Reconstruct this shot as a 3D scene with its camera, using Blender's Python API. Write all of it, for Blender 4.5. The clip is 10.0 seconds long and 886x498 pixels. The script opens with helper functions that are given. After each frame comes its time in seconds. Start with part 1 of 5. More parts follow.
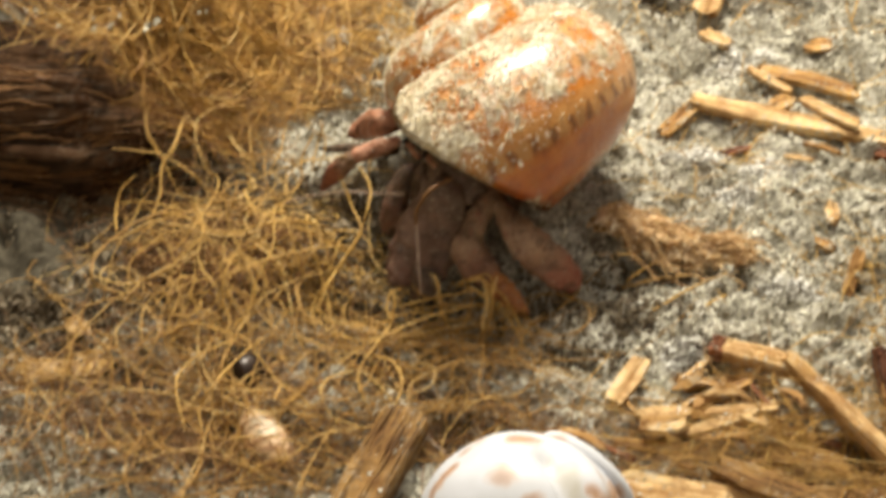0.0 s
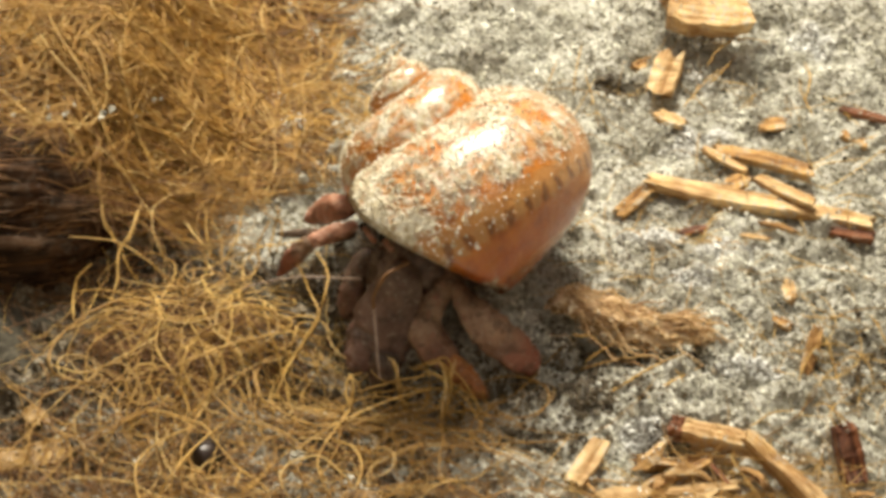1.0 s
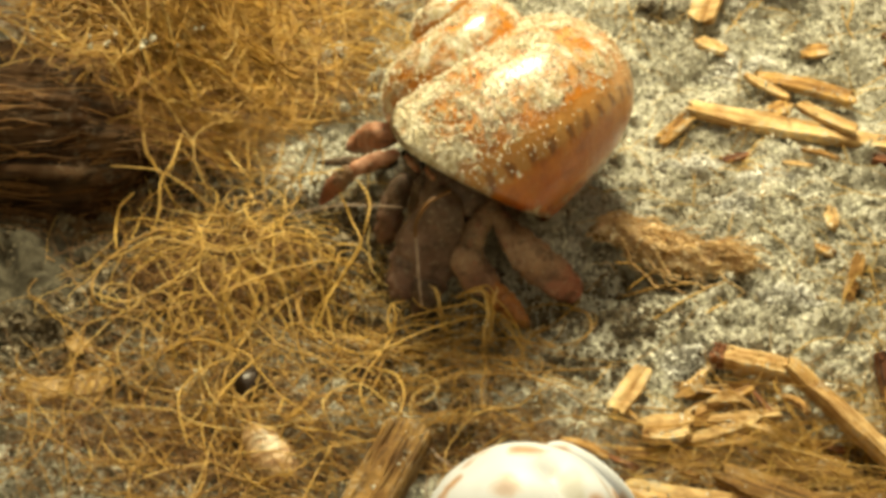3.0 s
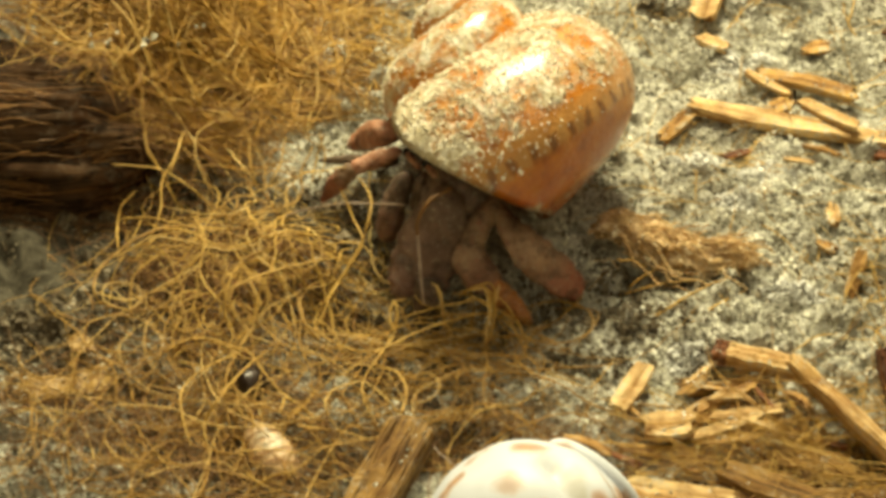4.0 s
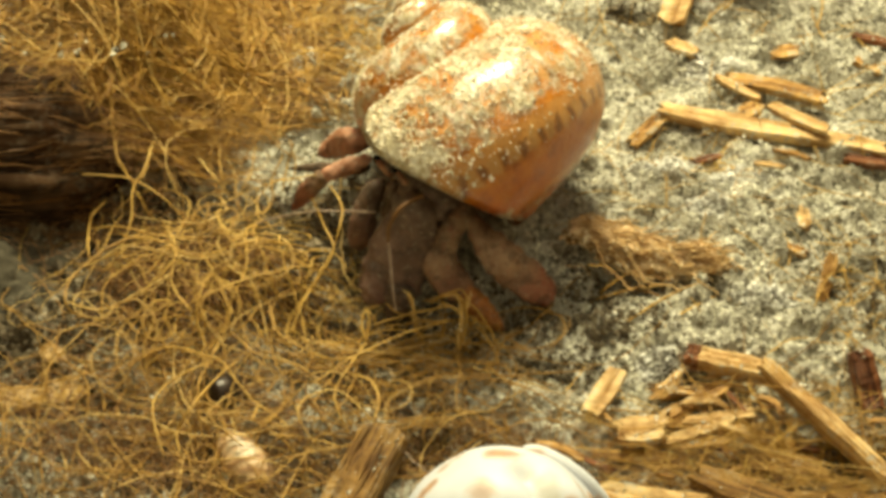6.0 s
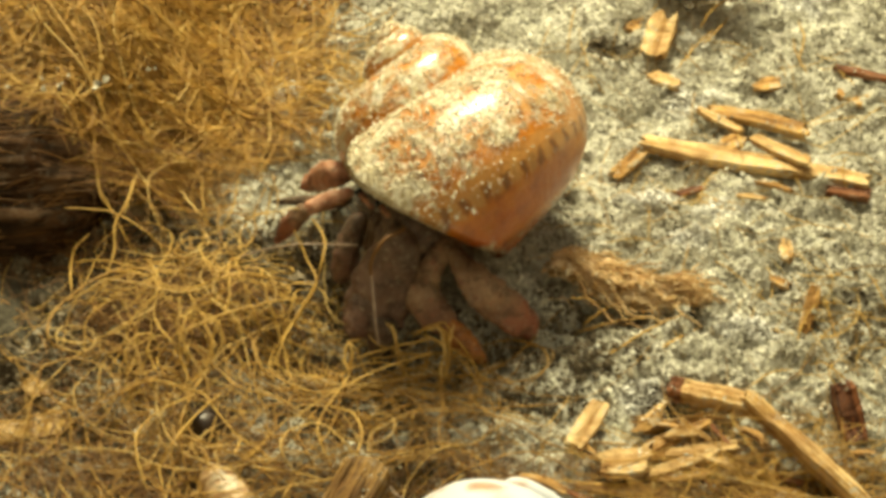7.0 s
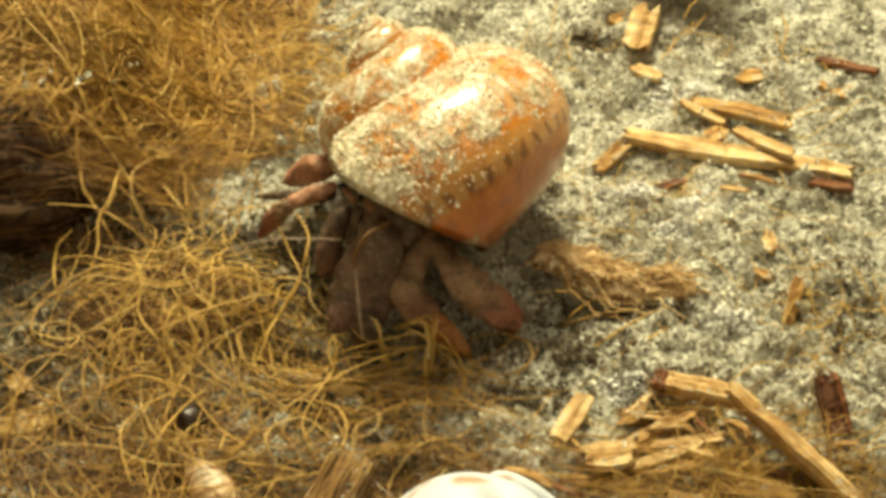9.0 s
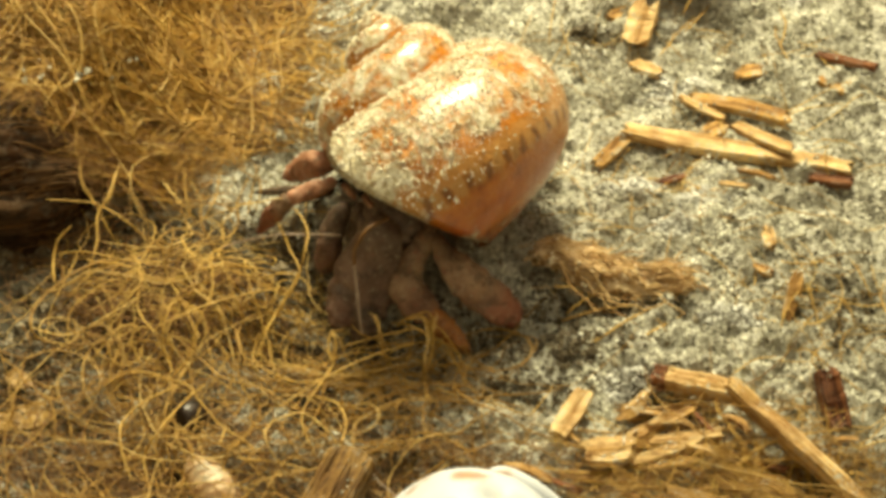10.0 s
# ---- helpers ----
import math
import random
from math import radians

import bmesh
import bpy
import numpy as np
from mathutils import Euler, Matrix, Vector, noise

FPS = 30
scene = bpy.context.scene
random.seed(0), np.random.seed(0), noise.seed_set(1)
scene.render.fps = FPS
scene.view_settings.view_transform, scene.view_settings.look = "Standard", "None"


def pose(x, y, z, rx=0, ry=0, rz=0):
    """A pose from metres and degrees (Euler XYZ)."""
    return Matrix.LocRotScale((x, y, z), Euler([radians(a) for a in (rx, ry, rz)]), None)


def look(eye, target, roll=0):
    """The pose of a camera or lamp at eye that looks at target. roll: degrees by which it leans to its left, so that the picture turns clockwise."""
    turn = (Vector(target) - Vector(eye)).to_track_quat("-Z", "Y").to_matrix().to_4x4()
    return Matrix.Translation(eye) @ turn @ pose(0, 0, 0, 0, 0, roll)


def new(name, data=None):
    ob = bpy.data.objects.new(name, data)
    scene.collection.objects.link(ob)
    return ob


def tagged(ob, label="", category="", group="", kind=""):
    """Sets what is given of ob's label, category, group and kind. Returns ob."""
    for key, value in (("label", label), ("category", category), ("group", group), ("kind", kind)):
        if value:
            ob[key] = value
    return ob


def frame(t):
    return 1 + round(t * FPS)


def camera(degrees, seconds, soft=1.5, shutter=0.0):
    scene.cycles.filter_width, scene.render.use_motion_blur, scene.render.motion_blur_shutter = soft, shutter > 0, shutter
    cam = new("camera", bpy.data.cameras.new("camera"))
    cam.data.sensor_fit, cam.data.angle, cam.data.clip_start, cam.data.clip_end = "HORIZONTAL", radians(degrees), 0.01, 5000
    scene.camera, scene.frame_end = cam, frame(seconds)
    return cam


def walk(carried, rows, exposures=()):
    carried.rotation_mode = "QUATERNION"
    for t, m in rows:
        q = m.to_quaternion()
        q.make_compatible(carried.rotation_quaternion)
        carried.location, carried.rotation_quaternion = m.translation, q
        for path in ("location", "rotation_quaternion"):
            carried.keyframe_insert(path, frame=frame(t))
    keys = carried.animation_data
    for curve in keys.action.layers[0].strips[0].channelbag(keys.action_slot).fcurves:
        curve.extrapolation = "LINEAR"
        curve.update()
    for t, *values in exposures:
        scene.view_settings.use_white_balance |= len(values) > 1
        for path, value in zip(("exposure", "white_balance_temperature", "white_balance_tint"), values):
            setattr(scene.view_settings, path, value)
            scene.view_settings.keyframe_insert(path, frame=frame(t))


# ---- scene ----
# A hermit crab on terrarium sand among coconut fibre, wood chips and shells.
# All plan numbers below are millimetres unless they say metres.
cam = camera(16.0, 10.0, soft=4.1, shutter=0.25)
EYE = (0.0000, -0.3889, 0.3889)
# seconds, tilt, lean, turn: a camera held in one place and swung about
PATH = [
    (0.0, 44.821, -0.819, 0.778),
    (0.1, 45.478, -0.948, 0.535),
    (0.2, 45.927, -0.961, 0.406),
    (0.3, 46.172, -1.037, 0.214),
    (0.4, 46.375, -1.070, 0.064),
    (0.5, 46.412, -1.045, -0.024),
    (0.7, 46.426, -0.963, -0.158),
    (1.0, 46.355, -0.803, -0.320),
    (1.5, 45.762, -0.969, -0.167),
    (2.0, 45.350, -0.713, -0.099),
    (2.2, 45.209, -0.515, -0.004),
    (2.5, 45.151, -0.296, 0.060),
    (2.7, 45.057, -0.222, 0.087),
    (3.8, 45.026, -0.020, 0.027),
    (4.0, 45.000, -0.000, 0.000),
    (4.5, 44.881, 0.058, -0.159),
    (5.0, 44.685, -0.013, -0.288),
    (5.5, 44.660, -0.035, -0.473),
    (6.0, 45.125, -0.042, -0.696),
    (6.2, 45.264, -0.045, -0.736),
    (7.3, 45.828, -0.204, -1.101),
    (7.5, 45.855, -0.206, -1.138),
    (8.0, 45.861, -0.186, -1.256),
    (8.5, 45.754, -0.114, -1.410),
    (9.0, 45.611, -0.142, -1.454),
    (9.5, 45.550, -0.148, -1.456),
    (10.0, 45.531, -0.125, -1.489),
]
WHITE = [
    (0.0, 0.03, 6600, 14), (0.3, 0.03, 6500, 14), (1.0, 0.03, 6350, 13), (1.8, 0.03, 6400, 13), (2.0, 0.02, 6550, 12), (2.2, 0.02, 7500, 6), (2.6, 0.0, 8300, 1),
    (4.0, 0.0, 8300, -3), (5.5, 0.0, 8400, -3), (7.5, 0.0, 8200, -3), (10.0, 0.0, 8200, -3),
]
walk(cam, [(t, pose(*EYE, rx, ry, rz)) for t, rx, ry, rz in PATH], WHITE)

# ---- light: one warm lamp above the tank, the room's dim air round it ----
world = bpy.data.worlds.new("room_air")
world.use_nodes = True
world.node_tree.nodes["Background"].inputs[0].default_value = (1.0, 0.9, 0.75, 1)
world.node_tree.nodes["Background"].inputs[1].default_value = 0.72
scene.world = world

LAMP = (0.008, 0.348, 0.447)
lamp_data = bpy.data.lights.new("tank_lamp", "AREA")
lamp_data.shape, lamp_data.size = "DISK", 0.19
lamp_data.energy, lamp_data.color = 7.15, (1.0, 0.93, 0.74)
lamp = new("tank_lamp", lamp_data)
lamp.matrix_world = look(LAMP, (0.015, 0.045, 0.0))

MM = 0.001
rng = np.random.default_rng(7)


# ---- small noise library ----
def lattice(ix, iy, seed):
    h = (ix * 374761393 + iy * 668265263 + seed * 1442695041) & 0xFFFFFFFF
    h = ((h ^ (h >> 13)) * 1274126177) & 0xFFFFFFFF
    return ((h ^ (h >> 16)) & 0xFFFF) / 65535.0


def value(x, y, seed=0):
    x, y = np.asarray(x, float), np.asarray(y, float)
    ix, iy = np.floor(x).astype(np.int64), np.floor(y).astype(np.int64)
    fx, fy = x - ix, y - iy
    fx, fy = fx * fx * (3 - 2 * fx), fy * fy * (3 - 2 * fy)
    a = lattice(ix, iy, seed) * (1 - fx) + lattice(ix + 1, iy, seed) * fx
    b = lattice(ix, iy + 1, seed) * (1 - fx) + lattice(ix + 1, iy + 1, seed) * fx
    return (a * (1 - fy) + b * fy) * 2 - 1


def bump_at(x, y, cx, cy, rx, ry, turn=0.0):
    c, s = math.cos(radians(turn)), math.sin(radians(turn))
    u, v = ((x - cx) * c + (y - cy) * s) / rx, ((y - cy) * c - (x - cx) * s) / ry
    return np.exp(-(u * u + v * v))


# pits in the sand: x, y, half widths, depth
PITS = [(-10.0, -1.9, 5, 10, 9), (-18.8, 9.1, 6, 4, 7), (-16.1, -16.7, 6, 4, 6), (36.3, -7.1, 13, 4, 5), (27.8, 0.7, 6, 8, 4), (59.1, 78.7, 6, 3.5, 5), (41.7, 62.0, 4, 2.5, 4), (49.4, -30.2, 7, 3, 5), (68.5, -49.3, 5, 4, 5), (0.4, -44.2, 4, 5, 5)]


def crumbs(x, y, cell, tall, seed):
    """Rounded crumbs of caked sand, one in most cells of a jittered grid; their height in millimetres."""
    x, y = np.asarray(x, float), np.asarray(y, float)
    ix, iy = np.floor(x / cell).astype(np.int64), np.floor(y / cell).astype(np.int64)
    z = np.zeros(np.broadcast(x, y).shape)
    for i in (-1, 0, 1):
        for j in (-1, 0, 1):
            a, b = ix + i, iy + j
            cx, cy = (a + 0.15 + 0.7 * lattice(a, b, seed)) * cell, (b + 0.15 + 0.7 * lattice(a, b, seed + 1)) * cell
            r = cell * (0.22 + 0.5 * lattice(a, b, seed + 2) ** 1.5)
            k = np.clip(1 - ((x - cx) ** 2 + (y - cy) ** 2) / r ** 2, 0, 1)
            z = np.maximum(z, tall * (r / cell) * np.sqrt(k) * (lattice(a, b, seed + 3) < 0.75))
    return z


def ground_z(x, y, deep=1.0):
    """The sand's height in millimetres."""
    x, y = np.asarray(x, float), np.asarray(y, float)
    near = np.exp(-(x * x + y * y) / 260.0 ** 2)
    z = 1.7 * value(x / 22, y / 22, 1) + 1.3 * value(x / 9, y / 9, 2)
    lumps = np.abs(value(x / 6.0, y / 6.0, 3)) * 3.3 + np.abs(value(x / 2.9 + 7, y / 2.9, 4)) * 1.5
    fine = 0.25 * value(x / 0.9, y / 0.9, 5)
    z = z + (lumps - 1.4) * near + fine * near
    dry = np.clip(0.75 + 0.9 * value(x / 15, y / 15, 26), 0.15, 1.25) * near
    z = z + dry * (crumbs(x, y, 4.3, 2.6, 61) + crumbs(x + 3.1, y, 2.2, 1.5, 71))
    z = z + 2.2 * bump_at(x, y, 46, -6, 17, 15) + 1.5 * bump_at(x, y, 60, 30, 16, 10)
    for cx, cy, rx, ry, depth in PITS:
        z = z - deep * depth * bump_at(x, y, cx, cy, rx, ry)
    z = z - 2.0 * bump_at(x, y, -2, -16, 15, 9) - 3.6 * bump_at(x, y, 19, -13, 12, 9) - 3.0 * bump_at(x, y, 64, -50, 8, 5)
    return z


def smoothstep(a, b, x):
    t = np.clip((x - a) / (b - a), 0, 1)
    return t * t * (3 - 2 * t)


# ---- mesh library ----
def mesh_of(name, verts, faces, smooth=True):
    me = bpy.data.meshes.new(name)
    verts, faces = np.asarray(verts, np.float32), np.asarray(faces, np.int32)
    me.vertices.add(len(verts))
    me.vertices.foreach_set("co", verts.ravel())
    k = faces.shape[1]
    me.loops.add(faces.size)
    me.loops.foreach_set("vertex_index", faces.ravel())
    me.polygons.add(len(faces))
    me.polygons.foreach_set("loop_start", np.arange(0, faces.size, k, dtype=np.int32))
    me.polygons.foreach_set("loop_total", np.full(len(faces), k, dtype=np.int32))
    me.polygons.foreach_set("use_smooth", np.full(len(faces), smooth))
    me.update(calc_edges=True)
    return me


def thing(name, me, material, label, category, group="", kind="", at=None):
    ob = new(name, me)
    if material:
        me.materials.append(material)
    if at is not None:
        ob.matrix_world = at
    return tagged(ob, label, category, group, kind)


def part(name, me, material, parent, label=""):
    ob = new(name, me)
    me.materials.append(material)
    ob.parent = parent
    return tagged(ob, label)


def glide(points, n):
    """n points on a smooth line through the given ones (any number of columns)."""
    p = np.asarray(points, float)
    if len(p) == 2:
        return p[0] + (p[1] - p[0]) * np.linspace(0, 1, n)[:, None]
    q = np.vstack([2 * p[0] - p[1], p, 2 * p[-1] - p[-2]])
    u = np.linspace(0, len(p) - 1 - 1e-9, n)
    i = u.astype(int)
    f = (u - i)[:, None]
    a, b, c, d = q[i], q[i + 1], q[i + 2], q[i + 3]
    return 0.5 * (2 * b + (c - a) * f + (2 * a - 5 * b + 4 * c - d) * f ** 2 + (3 * b - 3 * c + d - a) * f ** 3)


def frames_of(p, up=(0.13, 0.21, 0.97)):
    t = np.gradient(p, axis=0)
    t /= np.linalg.norm(t, axis=1)[:, None] + 1e-9
    s = np.cross(t, np.asarray(up))
    s /= np.linalg.norm(s, axis=1)[:, None] + 1e-9
    return t, s, np.cross(s, t)


def tube(p, r, sides=6, flat=1.0, up=(0.13, 0.21, 0.97)):
    """Verts and quads of a closed tube along p; r: radius at each point; flat: thickness over width."""
    p = np.asarray(p, float)
    r = np.broadcast_to(np.asarray(r, float), (len(p),))
    _, s, u = frames_of(p, up)
    a = np.linspace(0, 2 * np.pi, sides, endpoint=False)
    ring = s[:, None] * np.cos(a)[None, :, None] + flat * u[:, None] * np.sin(a)[None, :, None]
    v = (p[:, None] + ring * r[:, None, None]).reshape(-1, 3)
    i, j = np.meshgrid(np.arange(len(p) - 1), np.arange(sides), indexing="ij")
    k = (j + 1) % sides
    f = np.stack([i * sides + j, i * sides + k, (i + 1) * sides + k, (i + 1) * sides + j], -1).reshape(-1, 4)
    return v, f


def joined(pieces):
    v, f, n = [], [], 0
    for a, b in pieces:
        v.append(a)
        f.append(b + n)
        n += len(a)
    return np.vstack(v), np.vstack(f)


# ---- materials ----
def material(name, rough=0.7, spec=0.4):
    m = bpy.data.materials.new(name)
    m.use_nodes = True
    t = m.node_tree
    b = t.nodes["Principled BSDF"]
    b.inputs["Roughness"].default_value = rough
    b.inputs["Specular IOR Level"].default_value = spec
    return m, t, b


def node(t, kind, links=None, operation="", use_clamp=False, uv_map="", attribute_name="", blend_type=""):
    n = t.nodes.new(kind)
    if operation:
        n.operation = operation
    if use_clamp:
        n.use_clamp = True
    if uv_map:
        n.uv_map = uv_map
    if attribute_name:
        n.attribute_name = attribute_name
    if blend_type:
        n.data_type, n.blend_type = "RGBA", blend_type
    for k, v in (links or {}).items():
        if hasattr(v, "is_output"):
            t.links.new(v, n.inputs[k])
        else:
            n.inputs[k].default_value = v
    return n


def ramp(t, fac, stops):
    n = node(t, "ShaderNodeValToRGB", {0: fac})
    e = n.color_ramp.elements
    while len(e) < len(stops):
        e.new(0.5)
    for x, (pos, col) in zip(e, stops):
        x.position, x.color = pos, (*col, 1)
    return n.outputs[0]


def mix(t, fac, a, b, how="MIX"):
    n = node(t, "ShaderNodeMix", blend_type=how)
    for i, v in ((0, fac), (6, a), (7, b)):
        if hasattr(v, "is_output"):
            t.links.new(v, n.inputs[i])
        else:
            n.inputs[i].default_value = v if i == 0 else (*v, 1)
    return n.outputs[2]


def noise_of(t, where, scale, detail=4, rough=0.55):
    return node(t, "ShaderNodeTexNoise", {"Vector": where, "Scale": scale, "Detail": detail, "Roughness": rough}).outputs[0]


def place_of(t, kind="Object", stretch=None):
    c = node(t, "ShaderNodeTexCoord").outputs[kind]
    if stretch:
        c = node(t, "ShaderNodeMapping", {"Vector": c, "Scale": stretch}).outputs[0]
    return c


def relief(t, b, height, strength=0.4, distance=0.0004):
    n = node(t, "ShaderNodeBump", {"Height": height, "Strength": strength, "Distance": distance})
    t.links.new(n.outputs[0], b.inputs["Normal"])


def sand_material():
    m, t, b = material("damp_sand", 0.9, 0.25)
    w = place_of(t)
    cells = node(t, "ShaderNodeTexVoronoi", {"Vector": w, "Scale": 1300.0})
    grey = node(t, "ShaderNodeSeparateColor", {0: cells.outputs["Color"]}).outputs[0]
    col = ramp(t, grey, [(0.0, (0.26, 0.245, 0.20)), (0.12, (0.38, 0.365, 0.31)), (0.45, (0.52, 0.51, 0.45)), (1.0, (0.66, 0.655, 0.59))])
    wet = ramp(t, noise_of(t, w, 90, 5), [(0.35, (0.55, 0.53, 0.5)), (0.7, (1.0, 1.0, 1.0))])
    t.links.new(mix(t, 1.0, col, wet, "MULTIPLY"), b.inputs["Base Color"])
    relief(t, b, cells.outputs["Distance"], 0.6, 0.0005)
    return m


def grain_material(name, stops, patchy=True):
    m, t, b = material(name, 0.75, 0.35)
    pick = node(t, "ShaderNodeNewGeometry").outputs["Random Per Island"]
    w = place_of(t)
    if not patchy:
        t.links.new(ramp(t, pick, stops), b.inputs["Base Color"])
        return m
    wet = ramp(t, noise_of(t, w, 150, 6, 0.65), [(0.36, (0.50, 0.475, 0.42)), (0.49, (0.90, 0.89, 0.85)), (0.62, (1.26, 1.27, 1.27))])
    drift = ramp(t, noise_of(t, w, 55, 4), [(0.36, (0.74, 0.72, 0.66)), (0.55, (1.0, 1.0, 0.98)), (0.68, (1.28, 1.28, 1.27))])
    t.links.new(mix(t, 1.0, mix(t, 1.0, ramp(t, pick, stops), wet, "MULTIPLY"), drift, "MULTIPLY"), b.inputs["Base Color"])
    return m


def fibre_material(name, dark, mid, light):
    m, t, b = material(name, 0.55, 0.35)
    island, whole = node(t, "ShaderNodeNewGeometry").outputs["Random Per Island"], node(t, "ShaderNodeObjectInfo").outputs["Random"]
    pick = node(t, "ShaderNodeMath", {0: node(t, "ShaderNodeMath", {0: island, 1: whole}, operation="ADD").outputs[0]}, operation="FRACT").outputs[0]
    col = ramp(t, pick, [(0.0, dark), (0.3, mid), (0.75, mid), (1.0, light)])
    w = place_of(t)
    tone = ramp(t, noise_of(t, w, 260, 4), [(0.3, (0.6, 0.52, 0.45)), (0.65, (1.05, 1.0, 0.95))])
    t.links.new(mix(t, 1.0, col, tone, "MULTIPLY"), b.inputs["Base Color"])
    relief(t, b, noise_of(t, w, 3500, 2), 0.3, 0.0002)
    b.inputs["Subsurface Weight"].default_value = 0.12
    b.inputs["Subsurface Radius"].default_value = (0.0006, 0.0004, 0.0002)
    return m


def wood_material(name, dark, light, stretch=(60, 900, 900), dull=0.7, gloss=0.3, dusty=0.9):
    """Grain runs along the piece's own x."""
    m, t, b = material(name, dull, gloss)
    pick = node(t, "ShaderNodeObjectInfo").outputs["Random"]
    w = node(t, "ShaderNodeVectorMath", {0: place_of(t, "Object", stretch), 1: node(t, "ShaderNodeCombineXYZ", {0: pick}).outputs[0]}, operation="ADD").outputs[0]
    grain = noise_of(t, w, 1.0, 6, 0.65)
    col = ramp(t, grain, [(0.34, tuple(0.75 * a for a in dark)), (0.42, dark), (0.52, tuple((a + 2 * c) / 3 for a, c in zip(dark, light))), (0.66, light)])
    stain = ramp(t, noise_of(t, place_of(t), 170, 4), [(0.35, (0.55, 0.45, 0.38)), (0.6, (1.0, 1.0, 1.0))])
    col = mix(t, 1.0, col, stain, "MULTIPLY")
    dust = mix(t, 1.0, ramp(t, noise_of(t, place_of(t), 950, 4, 0.65), [(0.50, (0, 0, 0)), (0.60, (1, 1, 1))]), ramp(t, noise_of(t, place_of(t), 140, 3), [(0.44, (0, 0, 0)), (0.62, (dusty, dusty, dusty))]), "MULTIPLY")
    t.links.new(mix(t, dust, col, (0.46, 0.43, 0.36)), b.inputs["Base Color"])
    relief(t, b, grain, 0.8, 0.0007)
    return m


def shell_material():
    """Spiral pattern: the mesh's map runs along the whorl (x, turns) and round it (y, turns of the tube)."""
    m, t, b = material("worn_orange_shell", 0.4, 0.3)
    w = place_of(t)
    uv = node(t, "ShaderNodeUVMap", uv_map="spiral").outputs[0]
    u, v, _ = node(t, "ShaderNodeSeparateXYZ", {0: uv}).outputs
    blotch = noise_of(t, node(t, "ShaderNodeMapping", {"Vector": uv, "Scale": (30, 26, 1)}).outputs[0], 1.0, 5, 0.6)
    streak = noise_of(t, node(t, "ShaderNodeMapping", {"Vector": uv, "Scale": (110, 6, 1)}).outputs[0], 1.0, 4, 0.6)
    col = ramp(t, blotch, [(0.32, (0.28, 0.08, 0.012)), (0.46, (0.58, 0.185, 0.02)), (0.60, (0.66, 0.255, 0.036)), (0.75, (0.72, 0.46, 0.17))])
    col = mix(t, 0.4, col, ramp(t, streak, [(0.3, (0.36, 0.11, 0.014)), (0.62, (0.66, 0.26, 0.035))]))

    def calc(how, a, c=0.0):
        return node(t, "ShaderNodeMath", {0: a, 1: c}, operation=how).outputs[0]

    v = calc("ADD", v, calc("MULTIPLY", calc("SUBTRACT", noise_of(t, node(t, "ShaderNodeMapping", {"Vector": uv, "Scale": (120, 60, 1)}).outputs[0], 1.0, 3), 0.5), 0.034))

    def band(centre, half):
        return ramp(t, calc("DIVIDE", calc("ABSOLUTE", calc("SUBTRACT", v, centre)), half), [(0.55, (1, 1, 1)), (1.0, (0, 0, 0))])

    beat = calc("SINE", calc("ADD", calc("MULTIPLY", u, 2 * math.pi * 44), calc("MULTIPLY", blotch, 6.5)))
    spot = ramp(t, beat, [(-0.0, (0, 0, 0)), (0.75, (1, 1, 1))])
    gap = ramp(t, beat, [(0.0, (1, 1, 1)), (0.3, (0, 0, 0))])
    for centre, half, strength in ((BAND, 0.019, 0.66), (BAND + 0.085, 0.010, 0.6), (BAND + 0.15, 0.011, 0.6), (BAND - 0.12, 0.012, 0.45)):
        rim = calc("MULTIPLY", band(centre + half * 1.4, half * 0.9), 0.5)
        col = mix(t, rim, col, (0.66, 0.36, 0.13))
        col = mix(t, calc("MULTIPLY", mix(t, 1.0, band(centre, half), gap, "MULTIPLY"), 0.45), col, (0.52, 0.38, 0.17))
        k = calc("MULTIPLY", mix(t, 1.0, band(centre, half), spot, "MULTIPLY"), strength)
        col = mix(t, k, col, (0.085, 0.05, 0.03))
    # below the band: deeper orange, with the underside's shade multiplied in
    low = ramp(t, v, [(BAND - 0.06, (0.68, 0.43, 0.21)), (BAND + 0.01, (1, 1, 1))])
    col = mix(t, 1.0, col, low, "MULTIPLY")
    fleck = ramp(t, noise_of(t, w, 620, 3, 0.6), [(0.64, (0, 0, 0)), (0.74, (0.5, 0.5, 0.5))])
    col = mix(t, fleck, col, (0.20, 0.07, 0.02))
    crust = noise_of(t, w, 190, 8, 0.72)
    chalk = ramp(t, noise_of(t, w, 800, 4, 0.7), [(0.32, (0.42, 0.33, 0.17)), (0.46, (0.62, 0.54, 0.36)), (0.60, (0.86, 0.82, 0.70))])
    worn = node(t, "ShaderNodeAttribute", attribute_name="worn").outputs["Fac"]
    field = calc("ADD", crust, calc("MULTIPLY", calc("SUBTRACT", worn, 0.46), 0.36))
    k = ramp(t, field, [(0.475, (0, 0, 0)), (0.60, (1, 1, 1))])
    col = mix(t, k, col, chalk)
    t.links.new(col, b.inputs["Base Color"])
    t.links.new(node(t, "ShaderNodeMapRange", {0: k, 3: 0.32, 4: 0.6}).outputs[0], b.inputs["Roughness"])
    b.inputs["Coat Weight"].default_value, b.inputs["Coat Roughness"].default_value = 1.0, 0.27
    b.inputs["Coat IOR"].default_value = 1.62
    height = calc("ADD", calc("MULTIPLY", k, 0.7), noise_of(t, w, 1400, 5))
    relief(t, b, height, 0.7, 0.0005)
    return m


